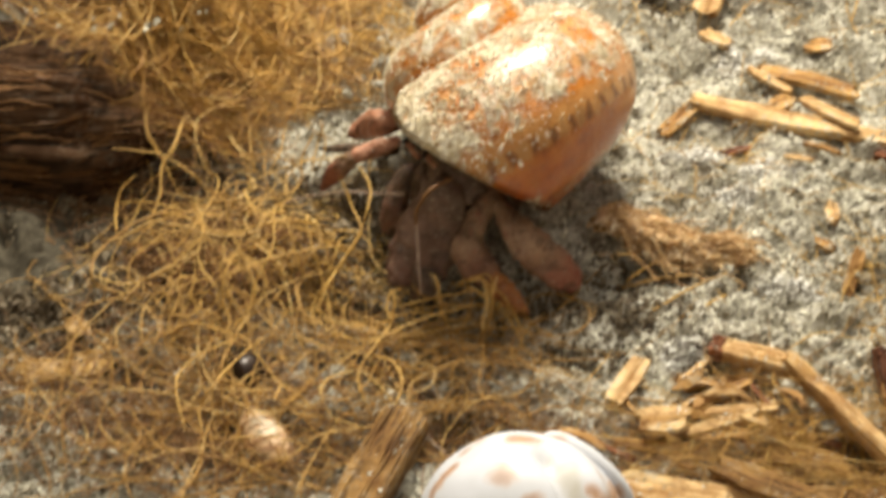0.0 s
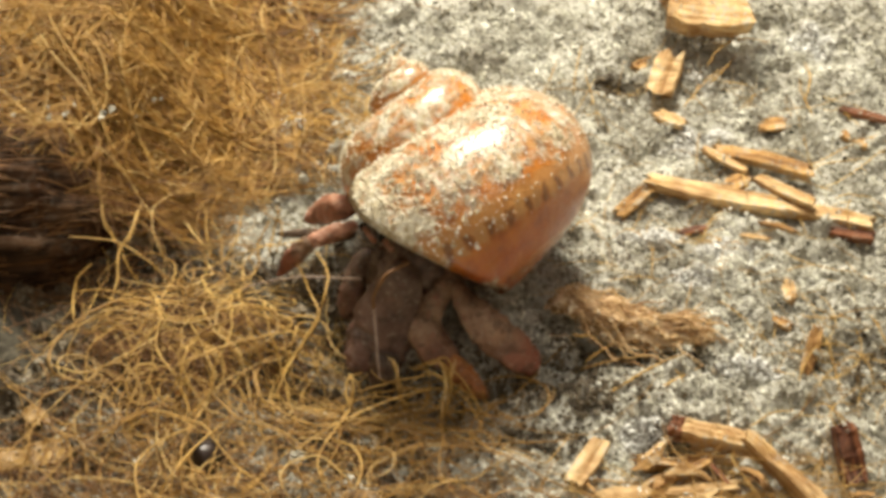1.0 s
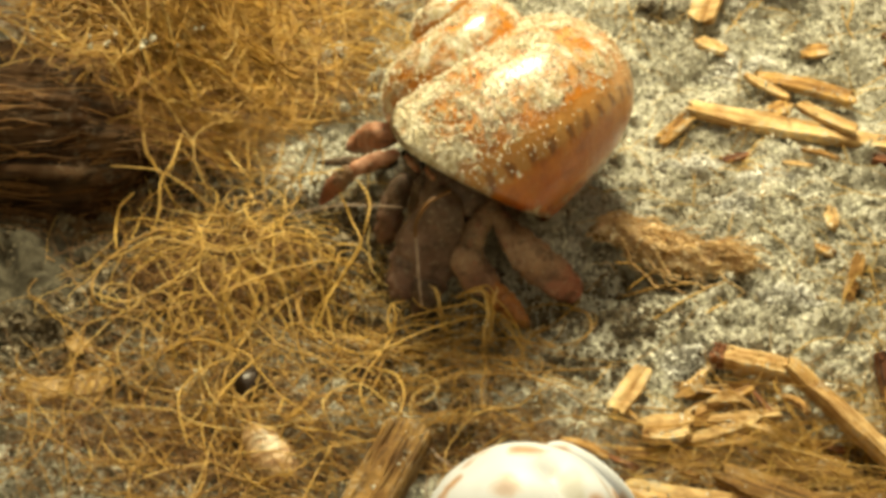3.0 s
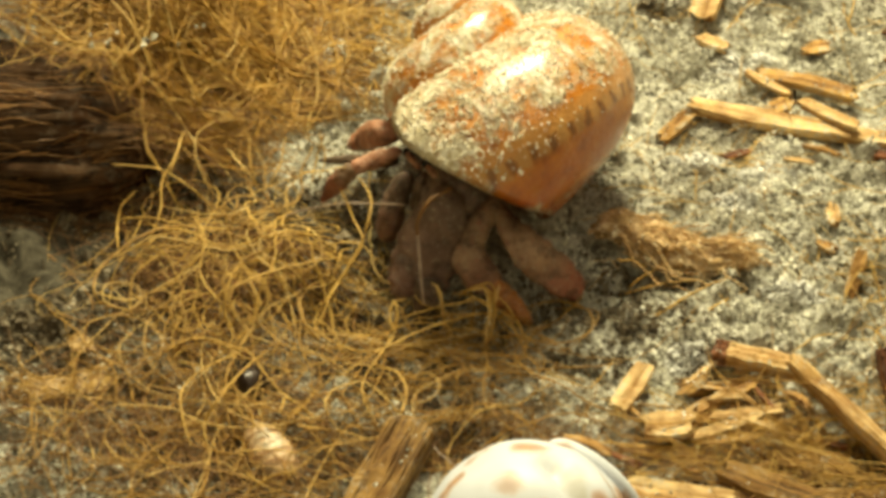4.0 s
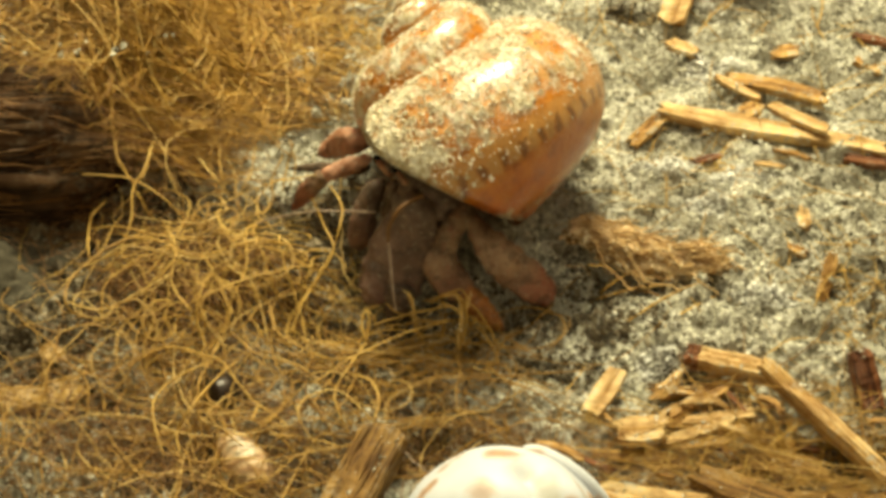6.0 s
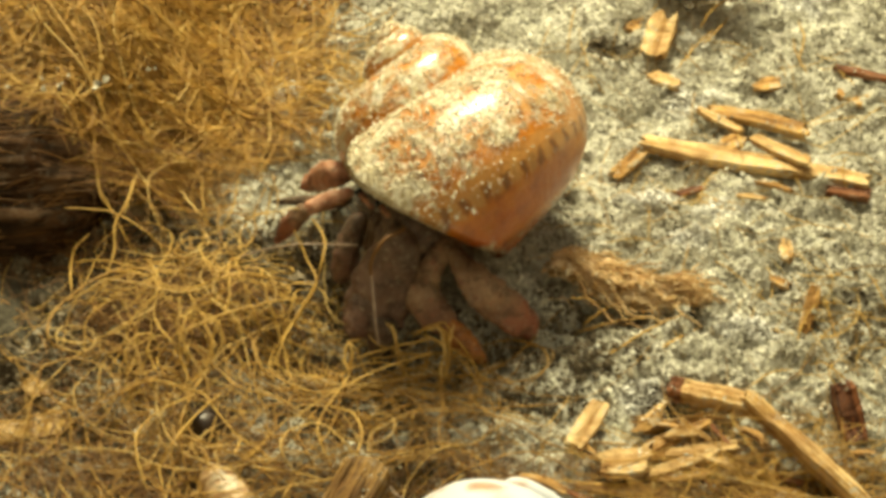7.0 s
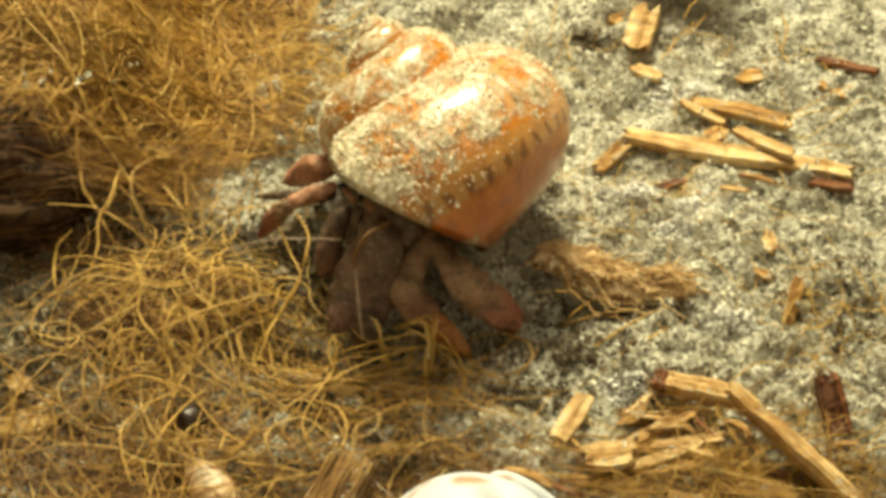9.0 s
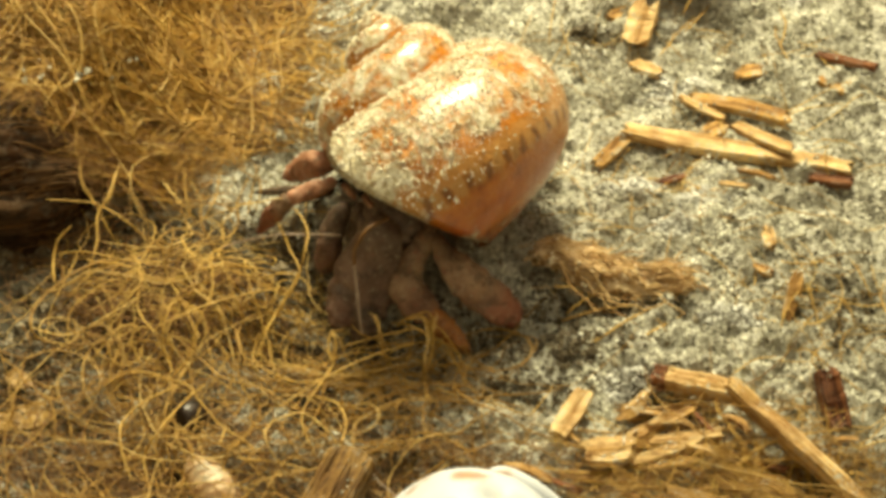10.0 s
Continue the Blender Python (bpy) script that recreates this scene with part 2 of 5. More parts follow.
# brown spots on the white shell: centre from the middle of its big whorl, radius, strength
SPOTS = [((-0.9, 6.9, 14.4), 2.6, 0.9), ((1.1, 6.6, 14.5), 2.2, 0.8), ((-2.8, -1.2, 15.7), 3.0, 0.62), ((-11.0, 2.9, 11.2), 2.1, 1.0), ((-12.3, 1.7, 10.0), 2.1, 1.0), ((-13.4, 0.6, 8.6), 1.9, 0.9), ((1.9, -6.2, 14.6), 2.6, 0.7),
         ((-8.5, 7.4, 11.4), 1.9, 0.5), ((-6.4, 9.4, 11.5), 1.8, 0.5), ((2.6, 11.2, 11.2), 2.6, 0.8), ((5.6, 10.4, 10.9), 2.4, 0.8), ((-9.0, -8.0, 10.6), 3.0, 0.7), ((8.0, -12.0, 7.0), 3.0, 0.7), ((-13.0, -9.0, 2.0), 3.0, 0.7),
         ((11.4, 2.5, 10.9), 2.2, 0.9), ((11.2, -0.8, 11.4), 2.4, 1.0), ((11.9, -2.6, 10.4), 2.6, 1.1), ((13.0, 0.8, 9.2), 2.0, 0.8), ((14.2, 3.3, 6.8), 2.4, 1.3), ((14.4, 0.5, 7.0), 2.4, 1.3), ((14.9, 4.8, 4.0), 2.2, 1.2), ((11.0, 13.2, 3.6), 2.0, 0.8)]


# the fold between its whorls
FOLD = [(0.4, 4.6, 15.3), (2.7, 2.9, 15.5), (4.2, 0.9, 15.4), (5.7, -1.7, 14.9), (6.6, -4.2, 13.9), (7.2, -8.4, 11.9)]


def spotted_material():
    m, t, b = material("white_spotted_shell", 0.42, 0.3)
    w = place_of(t)
    wob = node(t, "ShaderNodeVectorMath", {0: node(t, "ShaderNodeTexNoise", {"Vector": w, "Scale": 230.0, "Detail": 4.0}).outputs[1], 1: (0.5, 0.5, 0.5)}, operation="SUBTRACT").outputs[0]
    w2 = node(t, "ShaderNodeVectorMath", {0: w, 1: node(t, "ShaderNodeVectorMath", {0: wob, 1: (0.0045, 0.0045, 0.0045)}, operation="MULTIPLY").outputs[0]}, operation="ADD").outputs[0]
    col = ramp(t, noise_of(t, w, 90, 4), [(0.35, (0.60, 0.635, 0.70)), (0.65, (0.68, 0.72, 0.81))])

    def near(c, r, inner, outer):
        d = node(t, "ShaderNodeVectorMath", {0: w2, 1: tuple(q * MM for q in c)}, operation="DISTANCE").outputs["Value"]
        return ramp(t, node(t, "ShaderNodeMath", {0: d, 1: r * MM}, operation="DIVIDE").outputs[0], [(inner, (1, 1, 1)), (outer, (0, 0, 0))])
    for c in FOLD[2:]:
        col = mix(t, node(t, "ShaderNodeMath", {0: near((c[0] + 1.7, c[1] + 0.6, c[2] - 1.2), 3.2, 0.2, 0.95), 1: 0.5}, operation="MULTIPLY").outputs[0], col, (0.40, 0.35, 0.20))
    for c, r, k in SPOTS:
        col = mix(t, node(t, "ShaderNodeMath", {0: near(c, r, 0.45, 1.0), 1: 0.75 * k}, operation="MULTIPLY").outputs[0], col, (0.56, 0.33, 0.17))
        col = mix(t, node(t, "ShaderNodeMath", {0: near(c, r, 0.15, 0.8), 1: 0.8 * k}, operation="MULTIPLY").outputs[0], col, (0.31, 0.19, 0.145))
    t.links.new(col, b.inputs["Base Color"])
    relief(t, b, noise_of(t, w, 400, 3), 0.12, 0.0004)
    return m


def limb_material(name, dark, mid, light, red):
    m, t, b = material(name, 0.5, 0.4)
    w = place_of(t)
    col = ramp(t, noise_of(t, w, 230, 5, 0.6), [(0.3, dark), (0.52, mid), (0.72, light)])
    col = mix(t, ramp(t, noise_of(t, w, 700, 3), [(0.58, (0, 0, 0)), (0.74, (0.5, 0.5, 0.5))]), col, red)
    col = mix(t, node(t, "ShaderNodeAttribute", attribute_name="tip").outputs["Fac"], col, red)
    col = mix(t, ramp(t, noise_of(t, w, 1500, 3), [(0.57, (0, 0, 0)), (0.70, (0.6, 0.6, 0.6))]), col, (0.40, 0.33, 0.24))
    col = mix(t, ramp(t, noise_of(t, w, 420, 4, 0.7), [(0.38, (0.55, 0.55, 0.55)), (0.50, (0, 0, 0))]), col, tuple(0.5 * c for c in dark))
    t.links.new(col, b.inputs["Base Color"])
    relief(t, b, noise_of(t, w, 1100, 5, 0.65), 0.55, 0.0005)
    b.inputs["Subsurface Weight"].default_value = 0.1
    b.inputs["Subsurface Radius"].default_value = (0.0012, 0.0005, 0.0003)
    return m


def plain_material(name, a, c, scale, rough=0.7, spec=0.4):
    m, t, b = material(name, rough, spec)
    w = place_of(t)
    n = noise_of(t, w, scale, 5, 0.6)
    t.links.new(ramp(t, n, [(0.32, a), (0.68, c)]), b.inputs["Base Color"])
    relief(t, b, noise_of(t, w, scale * 6, 3), 0.3, 0.0004)
    return m


BAND = 0.4567
SAND = sand_material()
GRAIN = grain_material("sand_grain", [(0.0, (0.09, 0.08, 0.065)), (0.09, (0.22, 0.205, 0.17)), (0.18, (0.50, 0.485, 0.42)), (0.6, (0.60, 0.595, 0.53)), (0.92, (0.70, 0.70, 0.64)), (1.0, (0.82, 0.82, 0.77))])
# peat brown, dark enough to stand in for shade on the sand
PEAT_SHADE = grain_material("coco_peat_shade", [(0.0, (0.07, 0.055, 0.038)), (0.5, (0.14, 0.11, 0.075)), (0.88, (0.22, 0.18, 0.125)), (1.0, (0.36, 0.32, 0.25))])
GRAIN_PALE = grain_material("crust_grain", [(0.0, (0.46, 0.38, 0.24)), (0.2, (0.58, 0.51, 0.35)), (0.5, (0.70, 0.64, 0.48)), (1.0, (0.90, 0.87, 0.77))], False)
GRAIN_WHITE = grain_material("caked_sand", [(0.0, (0.16, 0.15, 0.13)), (0.07, (0.40, 0.385, 0.34)), (0.40, (0.62, 0.61, 0.56)), (0.85, (0.76, 0.755, 0.71)), (1.0, (0.86, 0.86, 0.83))])
GRAIN_DRY = grain_material("dry_white_sand", [(0.0, (0.34, 0.33, 0.30)), (0.12, (0.56, 0.555, 0.52)), (0.5, (0.74, 0.74, 0.71)), (1.0, (0.88, 0.88, 0.86))], False)
HUSK_CRUMB = grain_material("husk_crumb", [(0.0, (0.24, 0.125, 0.045)), (0.3, (0.50, 0.31, 0.13)), (0.6, (0.72, 0.55, 0.33)), (1.0, (0.86, 0.78, 0.60))], False)
FIBRE = fibre_material("coir_golden", (0.17, 0.09, 0.023), (0.44, 0.263, 0.063), (0.74, 0.555, 0.23))
FIBRE_PALE = fibre_material("coir_pale", (0.36, 0.22, 0.06), (0.60, 0.40, 0.115), (0.80, 0.61, 0.27))
FIBRE_HUSK = fibre_material("coir_husk", (0.42, 0.25, 0.10), (0.70, 0.51, 0.27), (0.86, 0.72, 0.48))
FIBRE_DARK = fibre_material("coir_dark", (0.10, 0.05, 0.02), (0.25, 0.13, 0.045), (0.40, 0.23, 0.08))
WOOD = wood_material("pale_wood", (0.48, 0.28, 0.095), (0.84, 0.63, 0.33))
WOOD_TAN = wood_material("tan_wood", (0.28, 0.14, 0.04), (0.66, 0.41, 0.145))
WOOD_RED = wood_material("red_brown_wood", (0.09, 0.03, 0.012), (0.33, 0.13, 0.052), dusty=0.4)
LEAF = plain_material("dry_leaf", (0.16, 0.08, 0.018), (0.44, 0.26, 0.055), 300, 0.5, 0.4)
HUSK = wood_material("husk_wood", (0.11, 0.058, 0.018), (0.36, 0.21, 0.065), (35, 900, 900), 0.75, 0.25, 0.35)
HUSK_PALE = wood_material("husk_pale", (0.40, 0.235, 0.10), (0.88, 0.72, 0.48), (110, 480, 480), 0.9, 0.15, 0.5)
BARK = wood_material("dark_bark", (0.035, 0.022, 0.014), (0.125, 0.072, 0.04), (40, 600, 600), 0.95, 0.1, 0.15)
# soil tone deepened to carry the shade before the mat and crab
SOIL_SHADE = plain_material("soil_shade", (0.028, 0.024, 0.017), (0.10, 0.088, 0.064), 500, 0.95, 0.15)
SHELL = shell_material()
SPOTTED = spotted_material()
LIMB = limb_material("claw_skin", (0.077, 0.051, 0.037), (0.165, 0.109, 0.079), (0.256, 0.175, 0.128), (0.275, 0.115, 0.080))
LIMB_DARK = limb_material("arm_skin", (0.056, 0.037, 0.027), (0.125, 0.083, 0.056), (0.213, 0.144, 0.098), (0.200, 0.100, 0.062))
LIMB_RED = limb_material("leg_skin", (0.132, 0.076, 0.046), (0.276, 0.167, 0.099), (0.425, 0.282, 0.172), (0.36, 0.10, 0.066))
# pink skin brightened in its colour, as if the lamp lit it
LIMB_PINK_LIT = limb_material("lit_pink_leg_skin", (0.211, 0.086, 0.050), (0.433, 0.205, 0.122), (0.644, 0.384, 0.260), (0.544, 0.148, 0.076))
LIMB_TIP = limb_material("leg_tip_skin", (0.22, 0.075, 0.02), (0.42, 0.16, 0.045), (0.55, 0.28, 0.10), (0.4, 0.1, 0.04))
EYE_DARK = plain_material("eye_dark", (0.01, 0.008, 0.006), (0.03, 0.02, 0.015), 800, 0.15, 0.6)
ANTENNA = plain_material("antenna_skin", (0.24, 0.17, 0.13), (0.46, 0.36, 0.29), 700, 0.5)
WALL = plain_material("room_plaster", (0.34, 0.30, 0.24), (0.42, 0.37, 0.30), 3.0, 0.9)

# ---- the setting: sand, and plain walls that close the place ----
def spread(half, fine, step):
    """Coordinates: fine steps out to `fine`, then growing ones out to `half`."""
    c = list(np.arange(0, fine, step))
    d = step
    while c[-1] < half:
        d *= 1.18
        c.append(c[-1] + d)
    c[-1] = half
    c = np.array(c)
    return np.concatenate([-c[:0:-1], c])


def build_ground():
    x, y = spread(700, 100, 0.55), spread(700, 92, 0.6)
    X, Y = np.meshgrid(x, y, indexing="ij")
    Z = ground_z(X, Y)
    n, k = X.shape
    i, j = np.meshgrid(np.arange(n - 1), np.arange(k - 1), indexing="ij")
    f = np.stack([i * k + j, (i + 1) * k + j, (i + 1) * k + j + 1, i * k + j + 1], -1).reshape(-1, 4)
    me = mesh_of("ground", np.stack([X, Y, Z], -1).reshape(-1, 3) * MM, f)
    thing("ground", me, SAND, "pale grey damp sand with dark and white grains", "sand", kind="structure")


def box_mesh(name, x0, x1, y0, y1, z0, z1):
    v = [(x, y, z) for x in (x0, x1) for y in (y0, y1) for z in (z0, z1)]
    f = [(0, 1, 3, 2), (4, 6, 7, 5), (0, 4, 5, 1), (2, 3, 7, 6), (0, 2, 6, 4), (1, 5, 7, 3)]
    return mesh_of(name, v, f, False)


def build_room():
    for name, b in (("wall_north", (-0.7, 0.7, 0.7, 0.75, -0.05, 1.0)), ("wall_south", (-0.7, 0.7, -0.75, -0.7, -0.05, 1.0)),
                    ("wall_east", (0.7, 0.75, -0.75, 0.75, -0.05, 1.0)), ("wall_west", (-0.75, -0.7, -0.75, 0.75, -0.05, 1.0))):
        thing(name, box_mesh(name, *b), WALL, "plain beige wall round the sand", "wall", kind="structure")


OCTA = np.array([(1, 0, 0), (-1, 0, 0), (0, 1, 0), (0, -1, 0), (0, 0, 1), (0, 0, -1)], float)
OCTA_F = np.array([(0, 2, 4), (2, 1, 4), (1, 3, 4), (3, 0, 4), (2, 0, 5), (1, 2, 5), (3, 1, 5), (0, 3, 5)])


def grains(name, centres, sizes, gen=rng):
    """One mesh of small jagged grains."""
    n = len(centres)
    v = OCTA[None] * gen.uniform(0.6, 1.25, (n, 6, 1)) + gen.normal(0, 0.22, (n, 6, 3))
    a = gen.uniform(0, 2 * np.pi, (n, 3))
    for axis in range(3):
        c, s = np.cos(a[:, axis])[:, None], np.sin(a[:, axis])[:, None]
        p, q = [(0, 1), (1, 2), (2, 0)][axis]
        vp, vq = v[..., p] * c - v[..., q] * s, v[..., p] * s + v[..., q] * c
        v[..., p], v[..., q] = vp, vq
    v = v * sizes[:, None, None] + centres[:, None]
    f = (OCTA_F[None] + 6 * np.arange(n)[:, None, None]).reshape(-1, 3)
    return mesh_of(name, v.reshape(-1, 3) * MM, f, False)


def build_grains():
    n = 84000
    x, y = rng.uniform(-92, 94, n), rng.uniform(-76, 88, n)
    seen = ((x > -34) | (y < 34)) & (rng.random(n) > 0.8 * bump_at(x, y, -72, -6, 24, 17)) & (rng.random(n) > 0.85 * bump_at(x, y, -30, 4, 15, 9))
    x, y = x[seen], y[seen]
    n = len(x)
    s = np.where(rng.random(n) < 0.55, rng.gamma(9.0, 0.035, n) + 0.07, rng.gamma(5.0, 0.04, n) + 0.07)
    z = ground_z(x, y) + s * 0.05
    me = grains("sand_grains", np.stack([x, y, z], 1), s)
    thing("sand_grains", me, GRAIN, "loose pale grey and dark sand grains in crumbs", "sand", kind="stuff")


def build_clumps():
    """Sand caked in crumbs of one to three millimetres, lying in drifts."""
    n = 9000
    x, y = rng.uniform(-92, 94, n), rng.uniform(-76, 88, n)
    drift = 0.5 + 0.5 * value(x / 13, y / 13, 23) + 0.35 * bump_at(x, y, 46, -4, 26, 18) + 0.3 * bump_at(x, y, 52, 40, 12, 8) + 0.3 * bump_at(x, y, 62, 70, 9, 6)
    for cx, cy, rx, ry, depth in PITS:
        drift = drift - 1.5 * bump_at(x, y, cx, cy, rx * 1.4, ry * 1.4)
    drift = drift - 0.9 * bump_at(x, y, 21.2, -15.6, 15, 10) - 0.6 * bump_at(x, y, 29.2, -10.4, 12, 8)
    drift = drift - 1.2 * bump_at(x, y, -70, -6, 26, 17) - 1.2 * bump_at(x, y, -30, 4, 15, 9)
    keep = rng.random(n) < np.clip(drift * 0.9 - 0.22, 0, 0.6)
    x, y = x[keep], y[keep]
    size = 0.35 + rng.gamma(1.8, 0.40, len(x))
    count = np.clip((size * size * 20).astype(int), 5, 110)
    cx, cy, cs = np.repeat(x, count), np.repeat(y, count), np.repeat(size, count)
    d = rng.normal(0, 1, (len(cx), 3))
    d = d / np.linalg.norm(d, axis=1)[:, None] * rng.uniform(0.55, 1.05, (len(cx), 1))
    px, py = cx + d[:, 0] * cs * 1.25, cy + d[:, 1] * cs * 1.25
    pz = np.repeat(ground_z(x, y), count) + np.abs(d[:, 2]) * cs * 0.85 + 0.1 * cs
    me = grains("sand_clumps", np.stack([px, py, pz], 1), rng.gamma(6.0, 0.030, len(px)) + 0.07)
    thing("sand_clumps", me, GRAIN_WHITE, "pale sand caked in small crumbs", "sand", kind="stuff")


def build_cakes():
    """Whiter cakes of dried sand."""
    for cx, cy, rx, ry in ((54.8, 48.5, 6.5, 3.2), (56.4, 63.0, 3.2, 2.8), (78.7, 75.7, 4.5, 4.0), (44.4, 19.7, 6.0, 3.0), (51.8, 10.1, 5.0, 3.2), (58.5, 17.9, 6.0, 3.6), (60.3, -12.4, 6.0, 2.6), (56.4, 80.8, 2.0, 1.8), (41.5, -27.6, 4.5, 3.0)):
        n = int(rx * ry * 26)
        a, d = rng.uniform(0, 2 * np.pi, n), np.sqrt(rng.random(n))
        x, y = cx + rx * d * np.cos(a) * (1 + 0.25 * value(a * 2, a * 0 + cx, 24)), cy + ry * d * np.sin(a)
        z = ground_z(x, y) + 1.3 * (1 - d ** 2) * rng.random(n) + 0.7 * np.abs(value(x / 1.6, y / 1.6, 25))
        thing("sand_cake", grains("sand_cake", np.stack([x, y, z], 1), rng.gamma(6.0, 0.036, n) + 0.09), GRAIN_DRY, "dry white cake of sand", "sand", kind="stuff")


def build_peat_shade():
    """Dark coconut peat in the hollows round the crab, under the husk and before the log; its dark colour stands in for
    shade there too.
    """
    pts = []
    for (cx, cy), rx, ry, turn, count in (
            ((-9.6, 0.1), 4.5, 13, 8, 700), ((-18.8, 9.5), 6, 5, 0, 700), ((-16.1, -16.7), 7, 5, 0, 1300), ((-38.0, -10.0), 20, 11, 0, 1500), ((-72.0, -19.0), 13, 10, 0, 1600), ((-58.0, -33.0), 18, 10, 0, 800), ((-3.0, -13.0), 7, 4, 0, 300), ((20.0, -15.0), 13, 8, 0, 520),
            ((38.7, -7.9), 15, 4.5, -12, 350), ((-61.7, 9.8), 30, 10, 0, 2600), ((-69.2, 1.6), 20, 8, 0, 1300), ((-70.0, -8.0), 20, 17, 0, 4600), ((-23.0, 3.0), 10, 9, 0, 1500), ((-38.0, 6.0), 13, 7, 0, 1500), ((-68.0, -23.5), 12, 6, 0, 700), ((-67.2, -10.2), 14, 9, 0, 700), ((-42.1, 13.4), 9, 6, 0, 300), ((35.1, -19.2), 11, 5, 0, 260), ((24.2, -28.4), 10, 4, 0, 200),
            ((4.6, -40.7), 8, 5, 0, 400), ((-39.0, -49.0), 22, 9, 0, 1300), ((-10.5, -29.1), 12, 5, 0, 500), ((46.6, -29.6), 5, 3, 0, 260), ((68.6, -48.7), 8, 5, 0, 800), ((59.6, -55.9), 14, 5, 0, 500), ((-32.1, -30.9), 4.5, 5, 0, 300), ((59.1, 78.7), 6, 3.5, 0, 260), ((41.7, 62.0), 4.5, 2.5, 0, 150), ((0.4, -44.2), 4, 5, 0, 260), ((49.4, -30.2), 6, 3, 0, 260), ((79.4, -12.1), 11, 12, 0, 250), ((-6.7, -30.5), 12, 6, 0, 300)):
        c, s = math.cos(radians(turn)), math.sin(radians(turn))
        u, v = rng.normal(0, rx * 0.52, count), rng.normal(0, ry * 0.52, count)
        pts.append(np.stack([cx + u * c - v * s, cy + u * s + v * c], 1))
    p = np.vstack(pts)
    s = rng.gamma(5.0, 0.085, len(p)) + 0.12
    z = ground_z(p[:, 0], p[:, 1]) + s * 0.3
    thing("coconut_peat_shade", grains("coconut_peat_shade", np.column_stack([p, z]), s), PEAT_SHADE, "dark brown coconut peat crumbs that also darken the hollows as shade", "peat", kind="stuff")


def build_soil_shade_bed():
    """Dark soil over the sand at the log's foot and under the fibre clump, thinning out in patches; the shade of mat
    and crab is put into its colour.
    """
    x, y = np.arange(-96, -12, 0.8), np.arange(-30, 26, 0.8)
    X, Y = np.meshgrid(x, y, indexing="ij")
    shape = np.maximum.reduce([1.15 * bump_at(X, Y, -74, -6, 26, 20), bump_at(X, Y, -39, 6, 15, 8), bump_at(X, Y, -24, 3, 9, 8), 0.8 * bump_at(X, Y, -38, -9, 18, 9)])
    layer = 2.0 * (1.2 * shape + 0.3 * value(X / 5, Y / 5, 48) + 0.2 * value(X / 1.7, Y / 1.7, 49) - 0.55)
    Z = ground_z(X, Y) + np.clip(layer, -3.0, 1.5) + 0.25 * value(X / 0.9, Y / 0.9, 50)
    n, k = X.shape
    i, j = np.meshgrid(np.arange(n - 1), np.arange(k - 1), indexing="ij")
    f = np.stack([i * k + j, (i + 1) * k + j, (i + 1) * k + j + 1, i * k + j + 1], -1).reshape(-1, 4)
    thing("soil_shade_bed", mesh_of("soil_shade_bed", np.stack([X, Y, Z], -1).reshape(-1, 3) * MM, f), SOIL_SHADE, "dark soil mixed with sand at the log's foot, shade put into its colour", "soil", kind="structure")


# ---- shells ----
def whorl(size, b, rho, tau, e, cut, turns, n_th, n_ph, cord=0.0, cords=16, thick=0.10, b2=None, oval_by=0.0, oval_at=0.0, notch=0.0):
    """A spiral shell, apex at the origin, axis +z. b, b2: growth in the last turn and before; cut: how the lip's edge leans."""
    ph = np.linspace(-np.pi, np.pi, n_ph + 1)
    lim = cut[0] * np.cos(ph) + cut[1] * np.sin(ph) - abs(cut[0]) - abs(cut[1]) - notch * np.exp(-((ph + 1.5) / 0.55) ** 2)
    k = np.linspace(0, 1, n_th)
    th = -2 * np.pi * turns * (1 - k)[:, None] + (lim[None, :] * smoothstep(0.75, 1.0, k)[:, None])
    back = np.linspace(0, 1, 14)[1:]
    th_in = lim[None, :] - 1.6 * back[:, None]
    sc_in = np.broadcast_to((1 - thick * np.minimum(1, back * 6))[:, None], th_in.shape)
    T, S = np.vstack([th, th_in]), np.vstack([np.ones_like(th), sc_in])
    P = np.broadcast_to(ph, T.shape)
    b2 = b if b2 is None else b2
    g = np.exp(np.where(T > -2 * np.pi, b * T, -2 * np.pi * b + b2 * (T + 2 * np.pi))) * size
    rr = S * (1 + oval_by * np.cos(2 * (P - oval_at))) * (1 + cord * np.cos(cords * P))
    rr = rr * (1 + 0.008 * value(T * 9, P * 3, 9) + 0.005 * value(T * 40, P * 2, 8))
    x = g * (rho + rr * np.cos(P)) * np.cos(-T)
    y = g * (rho + rr * np.cos(P)) * np.sin(-T)
    z = g * (-tau + e * rr * np.sin(P))
    v = np.stack([x, y, z], -1)
    n, m = T.shape
    i, j = np.meshgrid(np.arange(n - 1), np.arange(m - 1), indexing="ij")
    f = np.stack([i * m + j, i * m + j + 1, (i + 1) * m + j + 1, (i + 1) * m + j], -1).reshape(-1, 4)
    return v, f, T, P


def shell_mesh(name, v, f, T, P, worn):
    me = mesh_of(name, v.reshape(-1, 3) * MM, f)
    uv = me.uv_layers.new(name="spiral")
    idx = np.empty(len(me.loops), np.int32)
    me.loops.foreach_get("vertex_index", idx)
    flat = np.stack([T.ravel() / (2 * np.pi), P.ravel() / (2 * np.pi) + 0.5], 1)[idx]
    uv.data.foreach_set("uv", flat.astype(np.float32).ravel())
    at = me.attributes.new("worn", "FLOAT", "POINT")
    at.data.foreach_set("value", worn.ravel().astype(np.float32))
    return me


crab = new("hermit_crab")
tagged(crab, "reddish-brown hermit crab in a worn orange turban shell, standing on sand", "hermit crab")


